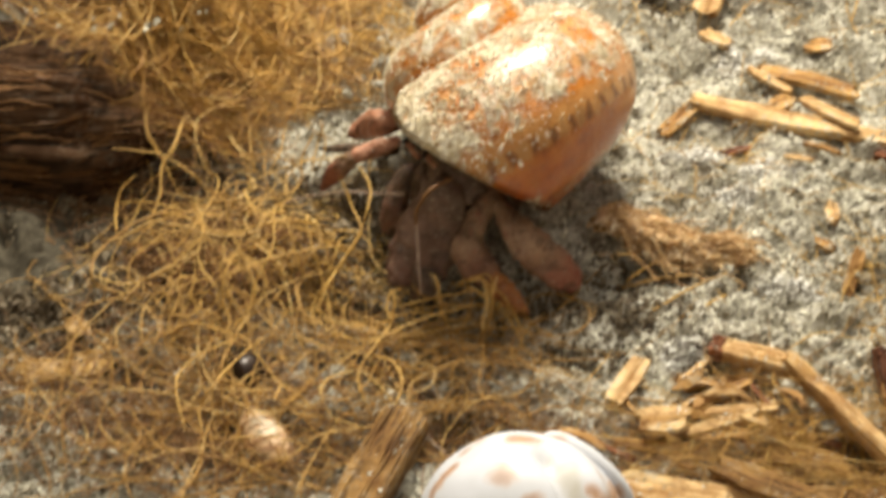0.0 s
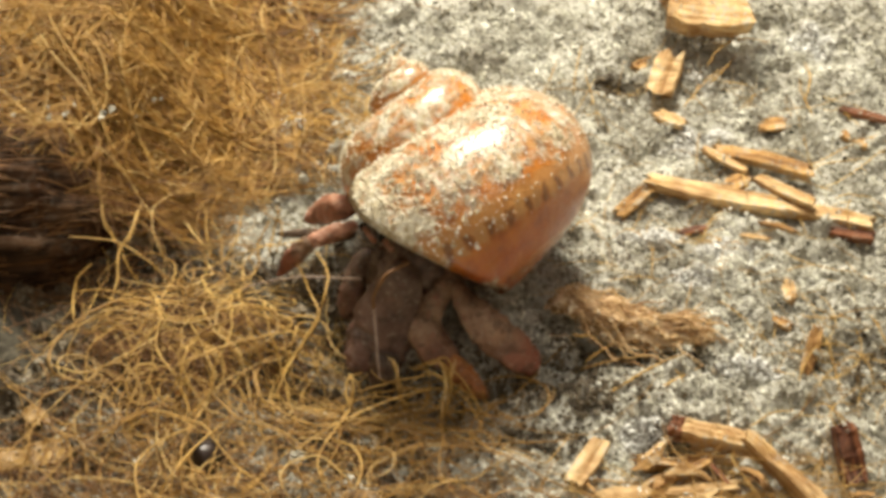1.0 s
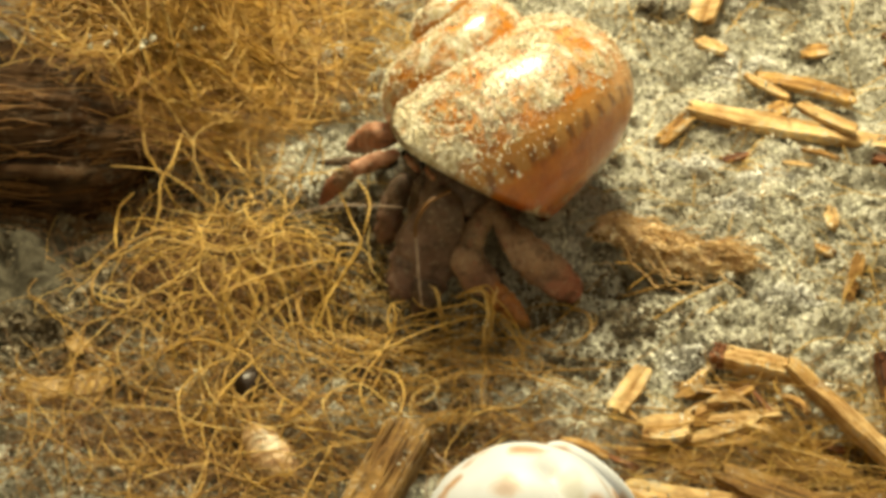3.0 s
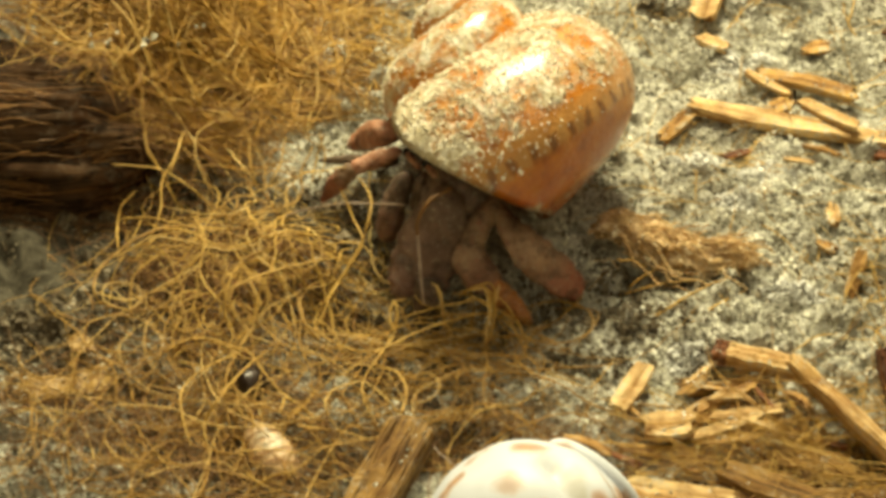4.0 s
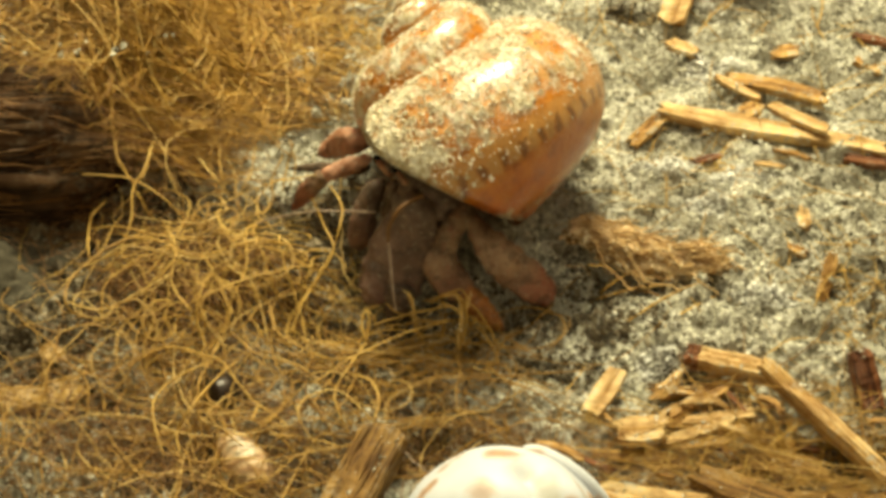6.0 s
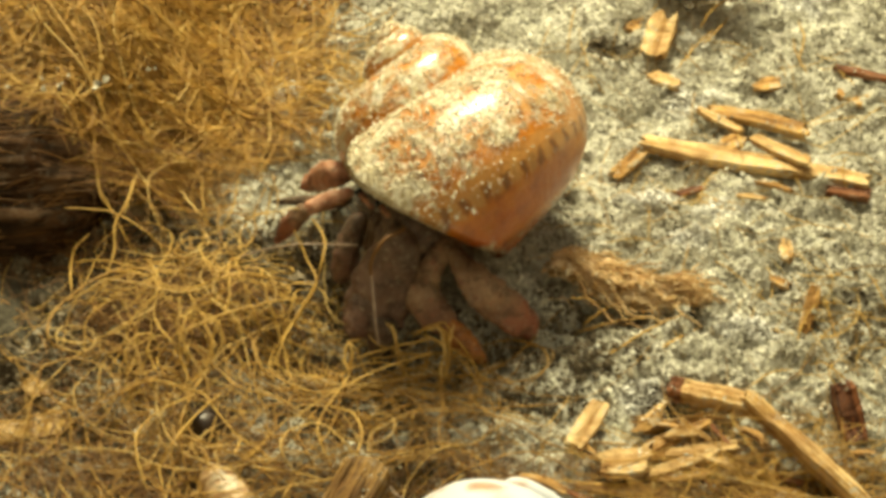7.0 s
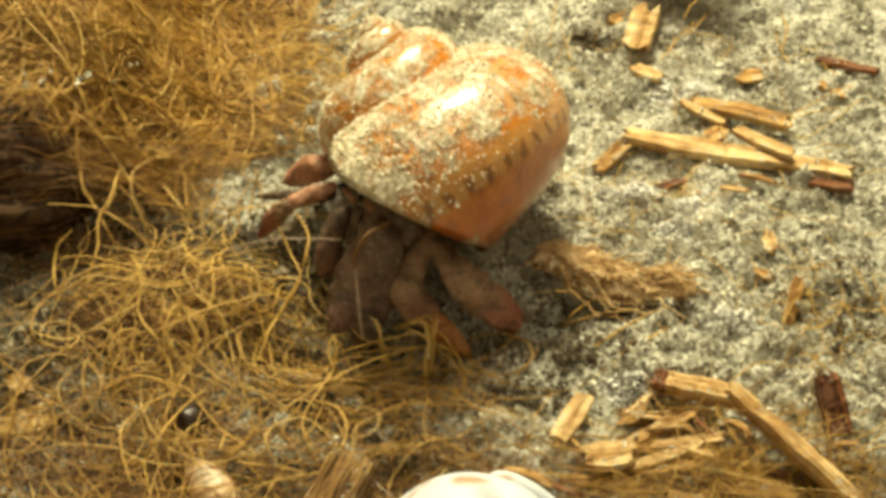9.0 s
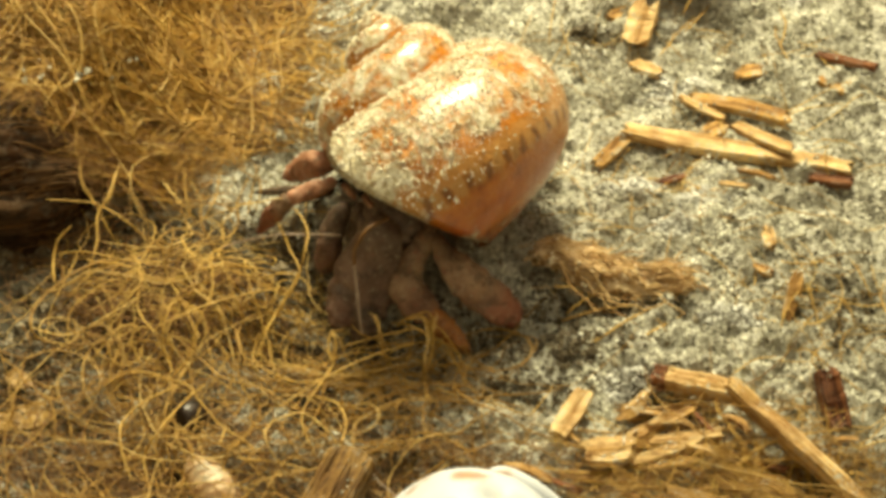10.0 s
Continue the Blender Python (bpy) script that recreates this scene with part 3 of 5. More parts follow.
def build_crab_shell():
    size = 17.911
    v, f, T, P = whorl(size, 0.1106, 0.8358, 1.9217, 0.9912, (-0.1569, 0.401), 4.2, 360, 80, 0.003, 20, b2=0.14, oval_by=0.0288, oval_at=-0.5799, notch=0.19)
    lim = -0.1569 * np.cos(P) + 0.401 * np.sin(P) - 0.5579 - 0.19 * np.exp(-((P + 1.5) / 0.55) ** 2)
    lip = 0.85 * np.exp(-np.clip(lim - T, 0, 9) / 0.6) * smoothstep(-0.25, 0.2, P)
    edge = 0.5 * np.exp(-np.clip(lim - T, 0, 9) / 0.12) * smoothstep(-1.9, -1.3, P)
    shoulder = np.exp(-((P - 1.0) / 0.28) ** 2) * 0.72
    upper = 0.54 * smoothstep(-0.2, 0.1, P)
    base = 0.30 * smoothstep(-0.75, -1.05, P)
    apex = smoothstep(-9.0, -13.0, T) * 0.05
    worn = np.clip(np.maximum.reduce([lip, edge, shoulder, upper, base]) + apex, 0, 1)
    me = shell_mesh("shell", v, f, T, P, worn)
    ob = part("shell", me, SHELL, crab, "worn orange and cream turban shell crusted with sand")
    M = pose(-1.76, 33.38, 33.08, 48.49, -1.91, -143.73)
    M.translation *= MM
    ob.matrix_basis = M
    # sand grains stuck in the worn places
    w, pts = worn.reshape(-1), v.reshape(-1, 3)
    keep = T.shape[0] - 17
    ok = np.arange(keep * T.shape[1])
    patch = 0.5 + 0.5 * value(T.ravel()[ok] * 7, P.ravel()[ok] * 5, 21)
    weight = w[ok] ** 3 * patch ** 2 * np.exp(0.22 * T.ravel()[ok])
    pick = rng.choice(ok, 11000, p=weight / weight.sum())
    a, d = pts[pick + 1] - pts[pick], pts[pick + T.shape[1]] - pts[pick]
    c = pts[pick] + a * rng.uniform(-1, 1, (len(pick), 1)) + d * rng.uniform(-1.5, 0.5, (len(pick), 1))
    out = pts[pick] - v.mean(axis=1)[pick // T.shape[1]]
    c = c + out / np.linalg.norm(out, axis=1)[:, None] * rng.uniform(0.0, 0.12, (len(pick), 1))
    crust = part("stuck_sand", grains("stuck_sand", c, rng.gamma(4, 0.032, len(pick)) + 0.06), GRAIN_PALE, ob, "pale sand grains stuck to the shell")
    tagged(crust, kind="stuff")
    # coarser grains in clumps along the lip, the shoulder and the back
    gen = np.random.default_rng(77)
    ok = np.arange((T.shape[0] - 14) * T.shape[1])
    t, p = T.ravel()[ok], P.ravel()[ok]
    near = np.exp(-np.clip((lim - T).ravel()[ok], 0, 9) / 0.4) * smoothstep(-0.5, 0.2, p)
    clump = smoothstep(0.1, 0.55, value(t * 9, p * 7, 31)) * smoothstep(0.2, 0.8, p)
    weight = (7.0 * near + 0.5 * clump + 0.2 * shoulder.ravel()[ok]) * np.exp(0.2 * t) * (0.3 + 0.7 * smoothstep(-0.1, 0.4, value(t * 23, p * 17, 32)))
    pick = gen.choice(ok, 3300, p=weight / weight.sum())
    a, d = pts[pick + 1] - pts[pick], pts[pick + T.shape[1]] - pts[pick]
    c = pts[pick] + a * gen.uniform(-1, 1, (len(pick), 1)) + d * gen.uniform(-1.5, 0.5, (len(pick), 1))
    out = pts[pick] - v.mean(axis=1)[pick // T.shape[1]]
    c = c + out / np.linalg.norm(out, axis=1)[:, None] * gen.uniform(0.0, 0.25, (len(pick), 1))
    crust = part("sand_crust", grains("sand_crust", c, gen.gamma(5, 0.034, len(pick)) + 0.07, gen), GRAIN_PALE, ob, "coarse pale sand crust on the lip and back")
    tagged(crust, kind="stuff")


def limb(name, rows, mat, parent, label="", flat=0.85, sides=26, n=40, up=(0.13, -0.6, 0.75), rough=0.05, tip=0.0):
    """A limb's segment: rows of (point, radius) in millimetres, rounded at its ends."""
    p = np.array([(*q, r) for q, r in rows], float)
    g = glide(p, n)
    k = np.linspace(0, 1, n)
    g[:, 3] *= np.sqrt(np.clip(1 - (np.clip(0.12 - k, 0, 1) / 0.12) ** 2, 0.02, 1)) * np.sqrt(np.clip(1 - (np.clip(k - 0.9, 0, 1) / 0.1) ** 2, 0.02, 1))
    v, f = tube(g[:, :3], g[:, 3], sides, flat, up)
    a = np.tile(np.arange(sides) / sides * 6, n)
    kk, r0 = np.repeat(k, sides), np.repeat(g[:, 3], sides)
    edge = np.abs(np.cos(a / 6 * 2 * np.pi)) ** 6
    swell = 0.10 * edge - 0.05 + 0.12 * value(kk * 5 + rows[0][0][0], a, 11) + 0.12 * value(kk * 13 + rows[0][0][1], a * 2.2, 12) + 0.06 * value(kk * 30, a * 6, 14)
    axis = np.repeat(g[:, :3], sides, axis=0)
    v = axis + (v - axis) * (1 + swell)[:, None] + rng.normal(0, rough, v.shape)
    me = mesh_of(name, v * MM, f)
    red = me.attributes.new("tip", "FLOAT", "POINT")
    red.data.foreach_set("value", (tip * smoothstep(0.15, 0.85, kk + 0.12 * value(kk * 4, a, 13))).astype(np.float32))
    return part(name, me, mat, parent, label)


def build_crab_body():
    limb("body", [((9, 12, 16), 6), ((6, 6, 15), 8), ((4, 1, 13), 7), ((3, -3, 10), 4)], LIMB, crab, "dark brown body tucked in the shell mouth", 0.9)
    claw = limb("claw", [((3.6, -0.3, 14.8), 1.8), ((1.2, -4.5, 15.8), 3.4), ((-1.6, -7.1, 10.6), 4.9), ((-3.3, -9.8, 5.1), 5.1), ((-4.2, -12.3, 2.2), 4.0)], LIMB, crab, "large dark purple-brown claw held before the body", 0.42, 20, tip=0.25)
    limb("claw_finger", [((-4.5, -7.0, 9.0), 1.4), ((-5.6, -9.6, 7.0), 2.3), ((-6.7, -12.2, 4.5), 2.4), ((-7.3, -14.6, 2.5), 1.4)], LIMB, claw, "purple-brown finger of the claw", 0.6, tip=0.4)
    limb("claw_finger", [((-2.4, -11.8, 5.1), 2.6), ((-2.9, -13.8, 2.0), 2.3), ((-3.5, -14.1, -2.2), 1.0)], LIMB, claw, "", 0.6)
    limb("claw_arm", [((4.9, 1.1, 15.3), 2.0), ((3.9, 0.6, 9.6), 1.9), ((2.8, -3.9, 5.9), 1.5), ((2.4, -8.7, 2.5), 1.2)], LIMB_DARK, crab)
    small_claw = limb("small_claw", [((-5.7, 4.7, 13.8), 1.4), ((-8.0, 3.1, 9.1), 2.1), ((-9.3, 0.8, 4.6), 2.2), ((-9.9, 0.1, 1.5), 1.0)], LIMB, crab, "brown smaller claw", tip=0.5)
    limb("mouth_part", [((-2.6, 3.3, 15.3), 1.2), ((-3.6, 1.4, 13.2), 1.4), ((-4.9, 0.9, 8.2), 0.9)], LIMB_DARK, crab)
    limb("mouth_part", [((-0.9, 4.0, 13.9), 1.2), ((-2.2, 0.0, 13.7), 1.3), ((-3.1, -2.1, 11.8), 0.8)], LIMB, crab)
    leg = limb("leg", [((8.9, -1.4, 15.0), 1.2), ((7.5, -4.3, 13.5), 1.7), ((5.7, -6.7, 11.0), 2.1), ((5.0, -8.1, 9.0), 2.0)], LIMB_RED, crab, "bent reddish-brown walking leg", 0.65)
    limb("leg_segment", [((5.6, -5.6, 10.0), 1.9), ((4.6, -8.5, 8.0), 2.9), ((5.7, -10.9, 6.0), 2.9), ((8.1, -12.8, 4.0), 2.2), ((9.3, -13.5, 3.0), 1.5)], LIMB_RED, leg, "", 0.6, tip=0.3)
    limb("leg_tip", [((7.9, -12.2, 4.0), 1.9), ((10.9, -15.4, 3.0), 1.9), ((13.3, -17.8, 2.2), 1.4), ((15.2, -18.9, 1.0), 0.5)], LIMB_TIP, leg, "orange leg tip")
    leg = limb("leg", [((8.9, -2.1, 14.0), 0.9), ((10.4, -5.8, 13.0), 1.6), ((12.7, -9.0, 11.5), 2.7), ((15.3, -11.1, 10.0), 3.2), ((18.1, -11.7, 7.4), 3.0)], LIMB_RED, crab, "flattened reddish walking leg", 0.42, tip=0.1)
    limb("leg_segment", [((14.0, -9.2, 10.0), 2.6), ((17.0, -11.3, 8.2), 3.3), ((20.0, -12.7, 6.0), 3.2), ((22.4, -13.0, 3.8), 2.5), ((23.9, -13.2, 2.6), 1.3)], LIMB_RED, leg, "red-tipped paddle segment", 0.4, tip=0.75)
    # left legs: lamplight is part of their skin colour
    leg = limb("leg", [((-7.3, 12.1, 12.2), 0.9), ((-11.5, 11.1, 11.1), 1.4), ((-16.2, 9.7, 9.8), 1.3)], LIMB_PINK_LIT, crab, "raised reddish walking leg", 0.6)
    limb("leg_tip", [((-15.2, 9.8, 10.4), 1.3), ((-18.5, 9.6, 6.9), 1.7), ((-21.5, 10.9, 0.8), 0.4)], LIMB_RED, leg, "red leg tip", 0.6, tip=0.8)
    limb("leg", [((-7.3, 16.3, 12.9), 1.5), ((-11.0, 16.2, 12.6), 2.3), ((-14.2, 19.6, 7.7), 2.2), ((-17.0, 19.6, 5.9), 0.6)], LIMB_PINK_LIT, crab, "pinkish hind leg with lamplight put into its colour", 0.6)
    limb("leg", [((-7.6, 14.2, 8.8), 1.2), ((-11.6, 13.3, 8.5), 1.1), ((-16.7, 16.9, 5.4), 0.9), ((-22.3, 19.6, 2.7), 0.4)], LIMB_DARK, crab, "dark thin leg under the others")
    for a, c in ((((-4.1, -0.6, 19.9)), ((-6.2, 3.7, 19.6))), (((-1.2, -3.2, 20.4)), ((-2.8, 0.1, 20.2)))):
        stalk = limb("eye_stalk", [(a, 0.5), (c, 0.45)], LIMB_PINK_LIT, crab, "orange eye stalk")
        d = np.array(c) - np.array(a)
        d = d / np.linalg.norm(d)
        limb("eye", [(tuple(np.array(c) - 0.5 * d), 0.65), (tuple(np.array(c) + 0.9 * d), 0.6)], EYE_DARK, stalk, "black eye")

    def feeler(points, r0, r1, mat, label):
        g = glide(points, 30)
        v, f = tube(g, np.linspace(r0, r1, 30), 6)
        part("antenna", mesh_of("antenna", v * MM, f), mat, crab, label)
    feeler([(1.4, -9.4, 23.7), (-2.1, -12.5, 23.9), (-4.2, -13.4, 20.2), (-4.3, -14.0, 17.4)], 0.42, 0.3, FIBRE_DARK, "brown jointed base of a feeler")
    feeler([(-4.3, -13.7, 17.7), (-3.9, -16.9, 13.7), (-3.6, -19.4, 10.8), (-3.2, -20.3, 7.3)], 0.3, 0.2, ANTENNA, "thin pale feeler hanging down")
    feeler([(-6.5, -5.2, 15.8), (-11.4, -1.2, 12.1), (-17.3, -0.3, 11.3), (-24.3, 3.1, 6.5), (-29.4, 3.3, 3.7)], 0.22, 0.12, ANTENNA, "thin pale feeler stretched out")
    return small_claw


build_ground()
build_room()
build_grains()
build_clumps()
build_cakes()
build_peat_shade()
build_soil_shade_bed()
build_crab_shell()
small_claw = build_crab_body()


# ---- wood: log, chips and splinters ----
DUST = []


def splinter(name, a, b, width, thick, mat, label, category="wood chip", group="wood chips", roll=0.0, taper=0.25, bend=0.0, segs=12, seed=0, rag=0.3):
    """A split piece of wood from a to b, with ragged ends and uneven faces; its grain runs along it."""
    r = np.random.default_rng(seed + 100)
    a, b, width = Vector(a), Vector(b), width * 1.16
    L = (b - a).length
    k = np.linspace(-0.5, 0.5, segs + 1)
    prof = np.array([(-1, -1), (-0.35, -1.08), (0.35, -0.95), (1, -1), (1.08, 0), (1, 1), (0.4, 0.92), (-0.3, 1.1), (-1, 1), (-1.06, 0.1)], float)
    m = len(prof)
    edge = 1 - 0.6 * taper * np.abs(2 * k) ** 4 * r.uniform(0.5, 1.3)
    w = width / 2 * edge * (1 + 0.05 * value(k * 4 + seed, k * 0 + 1, 31))
    h = thick / 2 * (1 + 0.14 * value(k * 6 + seed, k * 0 + 2, 32))
    v = np.zeros((segs + 1, m, 3))
    v[..., 0] = k[:, None] * L
    v[0, :, 0] += r.uniform(-rag, rag, m) * width
    v[-1, :, 0] += r.uniform(-rag, rag, m) * width
    shift = bend * width * (1 - (2 * k) ** 2)
    J = np.arange(m)[None, :] * 3.7 + seed * 11.3
    rough_y = value(k[:, None] * 7 + seed, J, 33) * 0.03 * width
    rough_z = value(k[:, None] * 9 + seed, J, 34) * 0.16 * thick
    v[..., 1] = prof[None, :, 0] * w[:, None] + shift[:, None] + rough_y
    v[..., 2] = prof[None, :, 1] * h[:, None] + rough_z
    i, j = np.meshgrid(np.arange(segs), np.arange(m), indexing="ij")
    q = (j + 1) % m
    f = np.stack([i * m + j, i * m + q, (i + 1) * m + q, (i + 1) * m + j], -1).reshape(-1, 4)
    caps = []
    for s in (0, segs):
        o = s * m
        quads = [(o + 0, o + 1, o + 8, o + 9), (o + 1, o + 2, o + 6, o + 7), (o + 2, o + 3, o + 4, o + 5), (o + 1, o + 7, o + 8, o + 8), (o + 2, o + 5, o + 6, o + 6)]
        caps += quads[:3]
    f = np.vstack([f, caps])
    x = (b - a).normalized()
    z = Vector((0, 0, 1)) - x * x.z
    z.normalize()
    y = z.cross(x)
    M = Matrix((x, y, z)).transposed().to_4x4() @ pose(0, 0, 0, roll)
    M.translation = (a + b) / 2 * MM
    # where sand lies on it
    for _ in range(int(L * width * 0.5)):
        u, s = r.uniform(-0.48, 0.48), r.uniform(-0.8, 0.8)
        if value(u * L / 5 + seed, s * width / 3, 35) > 0.05:
            DUST.append(M @ Vector((u * L * MM, s * width / 2 * MM, thick / 2 * MM)))
    return thing(name, mesh_of(name, v.reshape(-1, 3) * MM, f, False), mat, label, category, group, at=M)


def build_log():
    """A rotten dark log: its face stands in shade under the fibre that lies on it."""
    n, m = 120, 120
    k = np.linspace(0, 1, n)
    a = np.linspace(0, 2 * np.pi, m, endpoint=False)
    K, A = np.meshgrid(k, a, indexing="ij")
    L = 92
    end = np.sqrt(np.clip(1 - (np.clip(K - 0.75, 0, 1) / 0.25) ** 2.2, 0.01, 1))
    R = 16.0 * end * (1 + 0.08 * value(K * 7, A * 1.6, 41) + 0.05 * value(K * 5, A * 12, 42) + 0.05 * np.sin(A * 9 + 2 * value(K * 5, A * 0, 43)) + 0.04 * value(K * 9, A * 24, 44) + 0.05 * value(K * 26, A * 5, 45))
    v = np.stack([(K - 0.5) * L, np.cos(A) * R, np.sin(A) * R * 1.0], -1)
    i, j = np.meshgrid(np.arange(n - 1), np.arange(m), indexing="ij")
    q = (j + 1) % m
    f = np.stack([i * m + j, i * m + q, (i + 1) * m + q, (i + 1) * m + j], -1).reshape(-1, 4)
    M = pose(LOG[0] * MM, LOG[1] * MM, LOG[2] * MM, 0, 0, -3)
    thing("log", mesh_of("log", v.reshape(-1, 3) * MM, f), BARK, "dark rotten log half under coconut fibre", "log", at=M)


LOG = (-95.0, 25.0, 5.5)
build_log()

def build_chips():
    pale = "split pale wood chip lying on the sand"
    tan = "tan wood chip among fibre and sand"
    S = splinter
    S("wood_chip", (44.8, 34.0, 3.1), (74.1, 26.6, 2.5), 3.2, 1.9, WOOD, "long split pale wood chip lying on the sand", seed=1, bend=-0.15)
    S("wood_chip", (70.0, 27.2, 2.9), (84.6, 23.9, 2.1), 2.6, 1.6, WOOD, pale, seed=2)
    S("wood_chip", (57.6, 41.8, 3.0), (75.0, 37.0, 2.3), 2.6, 1.6, WOOD_TAN, "tan wood splinter leaning on a longer chip", seed=3, bend=0.3)
    S("wood_chip", (55.6, 42.7, 3.1), (63.0, 34.5, 4.9), 1.3, 1.0, WOOD, "thin pale splinter across other chips", seed=4, taper=0.7)
    S("wood_chip", (64.8, 33.9, 3.9), (74.3, 26.2, 4.7), 2.0, 1.3, WOOD, pale, seed=5, taper=0.5)
    S("wood_chip", (59.1, 32.3, 3.2), (63.2, 33.8, 4.0), 3.0, 1.0, WOOD_TAN, "small curled tan wood chip", seed=6, taper=0.8)
    S("wood_chip", (39.5, 27.4, 0.7), (44.7, 31.2, 3.3), 2.4, 1.2, WOOD_TAN, tan, seed=7)
    S("wood_chip", (78.1, 23.9, 1.0), (85.2, 22.5, 1.0), 1.4, 1.2, WOOD_RED, "dark splinter by a pale chip", seed=8)
    S("wood_chunk", (49.4, 77.0, 11.6), (66.2, 75.0, 11.0), 12.0, 4.4, WOOD, "large pale tilted wood chunk propped on the sand", "wood chunk", "", seed=9, roll=16, taper=0.4, rag=0.3)
    S("wood_chip", (51.0, 66.0, 5.4), (48.4, 59.0, 2.4), 4.6, 1.6, WOOD, "pale broken wood chip standing in the sand", seed=10, taper=0.2, roll=6)
    S("wood_chip", (47.9, 54.7, 1.0), (52.7, 51.4, 1.2), 2.2, 1.2, WOOD, pale, seed=11, taper=0.6)
    S("wood_chip", (44.4, 67.7, 1.4), (48.2, 69.1, 1.7), 2.2, 1.0, WOOD_TAN, tan, seed=12)
    S("bark_flake", (67.1, 52.0, 0.6), (71.8, 53.1, 0.4), 2.8, 0.7, WOOD_TAN, "small brown flake on the sand", "bark flake", "", seed=13, taper=0.7)
    S("twig", (82.3, 54.7, 2.4), (92.5, 48.7, 4.4), 1.2, 1.1, WOOD_RED, "dark twig lying on the sand", "twig", "", seed=14)
    S("wood_chip", (82.4, 49.0, 1.4), (87.1, 45.5, 1.3), 2.4, 1.4, WOOD_TAN, tan, seed=15)
    # nearer the camera
    S("wood_chip", (33.9, -31.0, 3.6), (28.7, -39.9, 2.5), 3.2, 1.2, WOOD, "small flat pale wood chip on the sand", seed=20, taper=0.3, rag=0.1)
    S("wood_chip", (46.8, -30.0, 5.6), (58.4, -33.3, 5.2), 3.0, 2.8, WOOD, "thick pale wood chip with a reddish end", seed=21, taper=0.3)
    S("wood_stick", (57.6, -32.6, 6.3), (78.6, -56.2, 1.4), 2.1, 3.4, WOOD, "thick square-cut tan wood stick lying aslant", "wood stick", "", seed=22, taper=0.15, roll=4)
    S("bark_flake", (45.4, -29.6, 5.4), (47.4, -30.2, 5.6), 2.9, 2.7, WOOD_RED, "reddish bark still on the end of a chip", "bark flake", "", seed=46, taper=0.0, rag=0.12)
    S("bark_piece", (73.6, -30.6, 7.4), (75.6, -39.6, 2.6), 3.3, 3.4, WOOD_RED, "dark red-brown bark piece standing in debris", "bark piece", "", seed=23, taper=0.3, rag=0.12)
    S("wood_chip", (33.2, -44.6, 2.8), (41.0, -43.8, 3.1), 4.6, 2.0, WOOD, "rounded pale orange wood chip", seed=24, taper=0.55, segs=14)
    S("wood_chip", (41.1, -46.5, 2.8), (52.0, -42.1, 3.3), 1.7, 1.3, WOOD, pale, seed=25, taper=0.6)
    S("wood_chip", (41.8, -41.0, 3.3), (51.5, -35.9, 4.1), 1.4, 1.1, WOOD_TAN, tan, seed=26, taper=0.6)
    S("wood_chip", (44.0, -42.4, 3.5), (55.8, -40.7, 3.2), 1.5, 1.0, WOOD, pale, seed=27, taper=0.6)
    S("wood_chip", (40.7, -36.8, 3.1), (50.9, -33.1, 1.8), 1.6, 1.0, WOOD_TAN, tan, seed=28, taper=0.6)
    S("wood_chip", (28.9, -59.0, 3.6), (52.4, -62.3, 2.1), 5.0, 2.6, WOOD, "broad pale orange wood chip beside the white shell", seed=29, taper=0.4)
    S("wood_chip", (45.5, -54.7, 3.7), (64.4, -65.9, 5.6), 4.2, 2.6, HUSK, "dark brown weathered wood chip", seed=30, taper=0.5)
    S("wood_chip", (53.2, -50.3, 2.9), (67.5, -49.3, -1.3), 3.6, 1.6, HUSK, "dark brown weathered wood chip", seed=31, taper=0.6)
    S("wood_chip", (58.8, -60.2, 3.0), (75.9, -61.7, 3.3), 4.0, 2.2, HUSK, "dark brown weathered wood chip", seed=32, taper=0.5)
    S("wood_chip", (50.2, -42.7, 1.3), (62.2, -44.7, 0.3), 2.0, 1.2, WOOD_TAN, tan, seed=33, taper=0.6)
    S("wood_chip", (38.7, -63.1, 2.5), (60.1, -66.6, 3.0), 4.0, 2.0, WOOD_RED, "dark wet wood chip in debris", seed=34, taper=0.5)
    S("wood_chip", (28.6, -47.3, 1.0), (42.5, -48.0, 0.6), 1.8, 1.0, WOOD_TAN, tan, seed=35, taper=0.7)
    ends = (-5.0, -44.7, 2.8), (-14.8, -69.9, 4.1)
    stick = S("husk_stick", *ends, 7.0, 4.6, HUSK, "grooved woody coconut husk stick", "husk", "", seed=36, taper=0.2, rag=0.1, segs=18)
    long = (Vector(ends[1]) - Vector(ends[0])).length
    k = np.linspace(0, 1, 22)
    for i in range(9):
        side = -3.5 + 0.88 * i
        line = np.stack([(k - 0.5) * long * (0.9 + 0.09 * math.sin(i * 2.3)), side + 0.22 * value(k * 4 + i, k * 0, 36), 2.15 + 0.3 * math.sin(i * 1.7) + 0.15 * value(k * 7, k * 0 + i, 37)], 1)
        v, f = tube(line, 0.42 * (1 + 0.3 * value(k * 9, k * 0 + i, 38)) * np.sqrt(np.clip(1 - (2 * k - 1) ** 8, 0.02, 1)), 7, 0.8)
        part("bark_strip", mesh_of("bark_strip", v * MM, f), HUSK, stick)
    S("leaf_scrap", (-70.3, -35.7, 2.2), (-62.9, -34.9, 2.6), 4.4, 0.8, LEAF, "crumpled yellow-brown leaf scrap", "leaf scrap", "", seed=37, taper=0.6)
    S("leaf_scrap", (-62.1, -33.8, 2.2), (-55.0, -33.5, 3.1), 4.8, 0.8, LEAF, "crumpled yellow-brown leaf scrap", "leaf scrap", "", seed=38, taper=0.9)
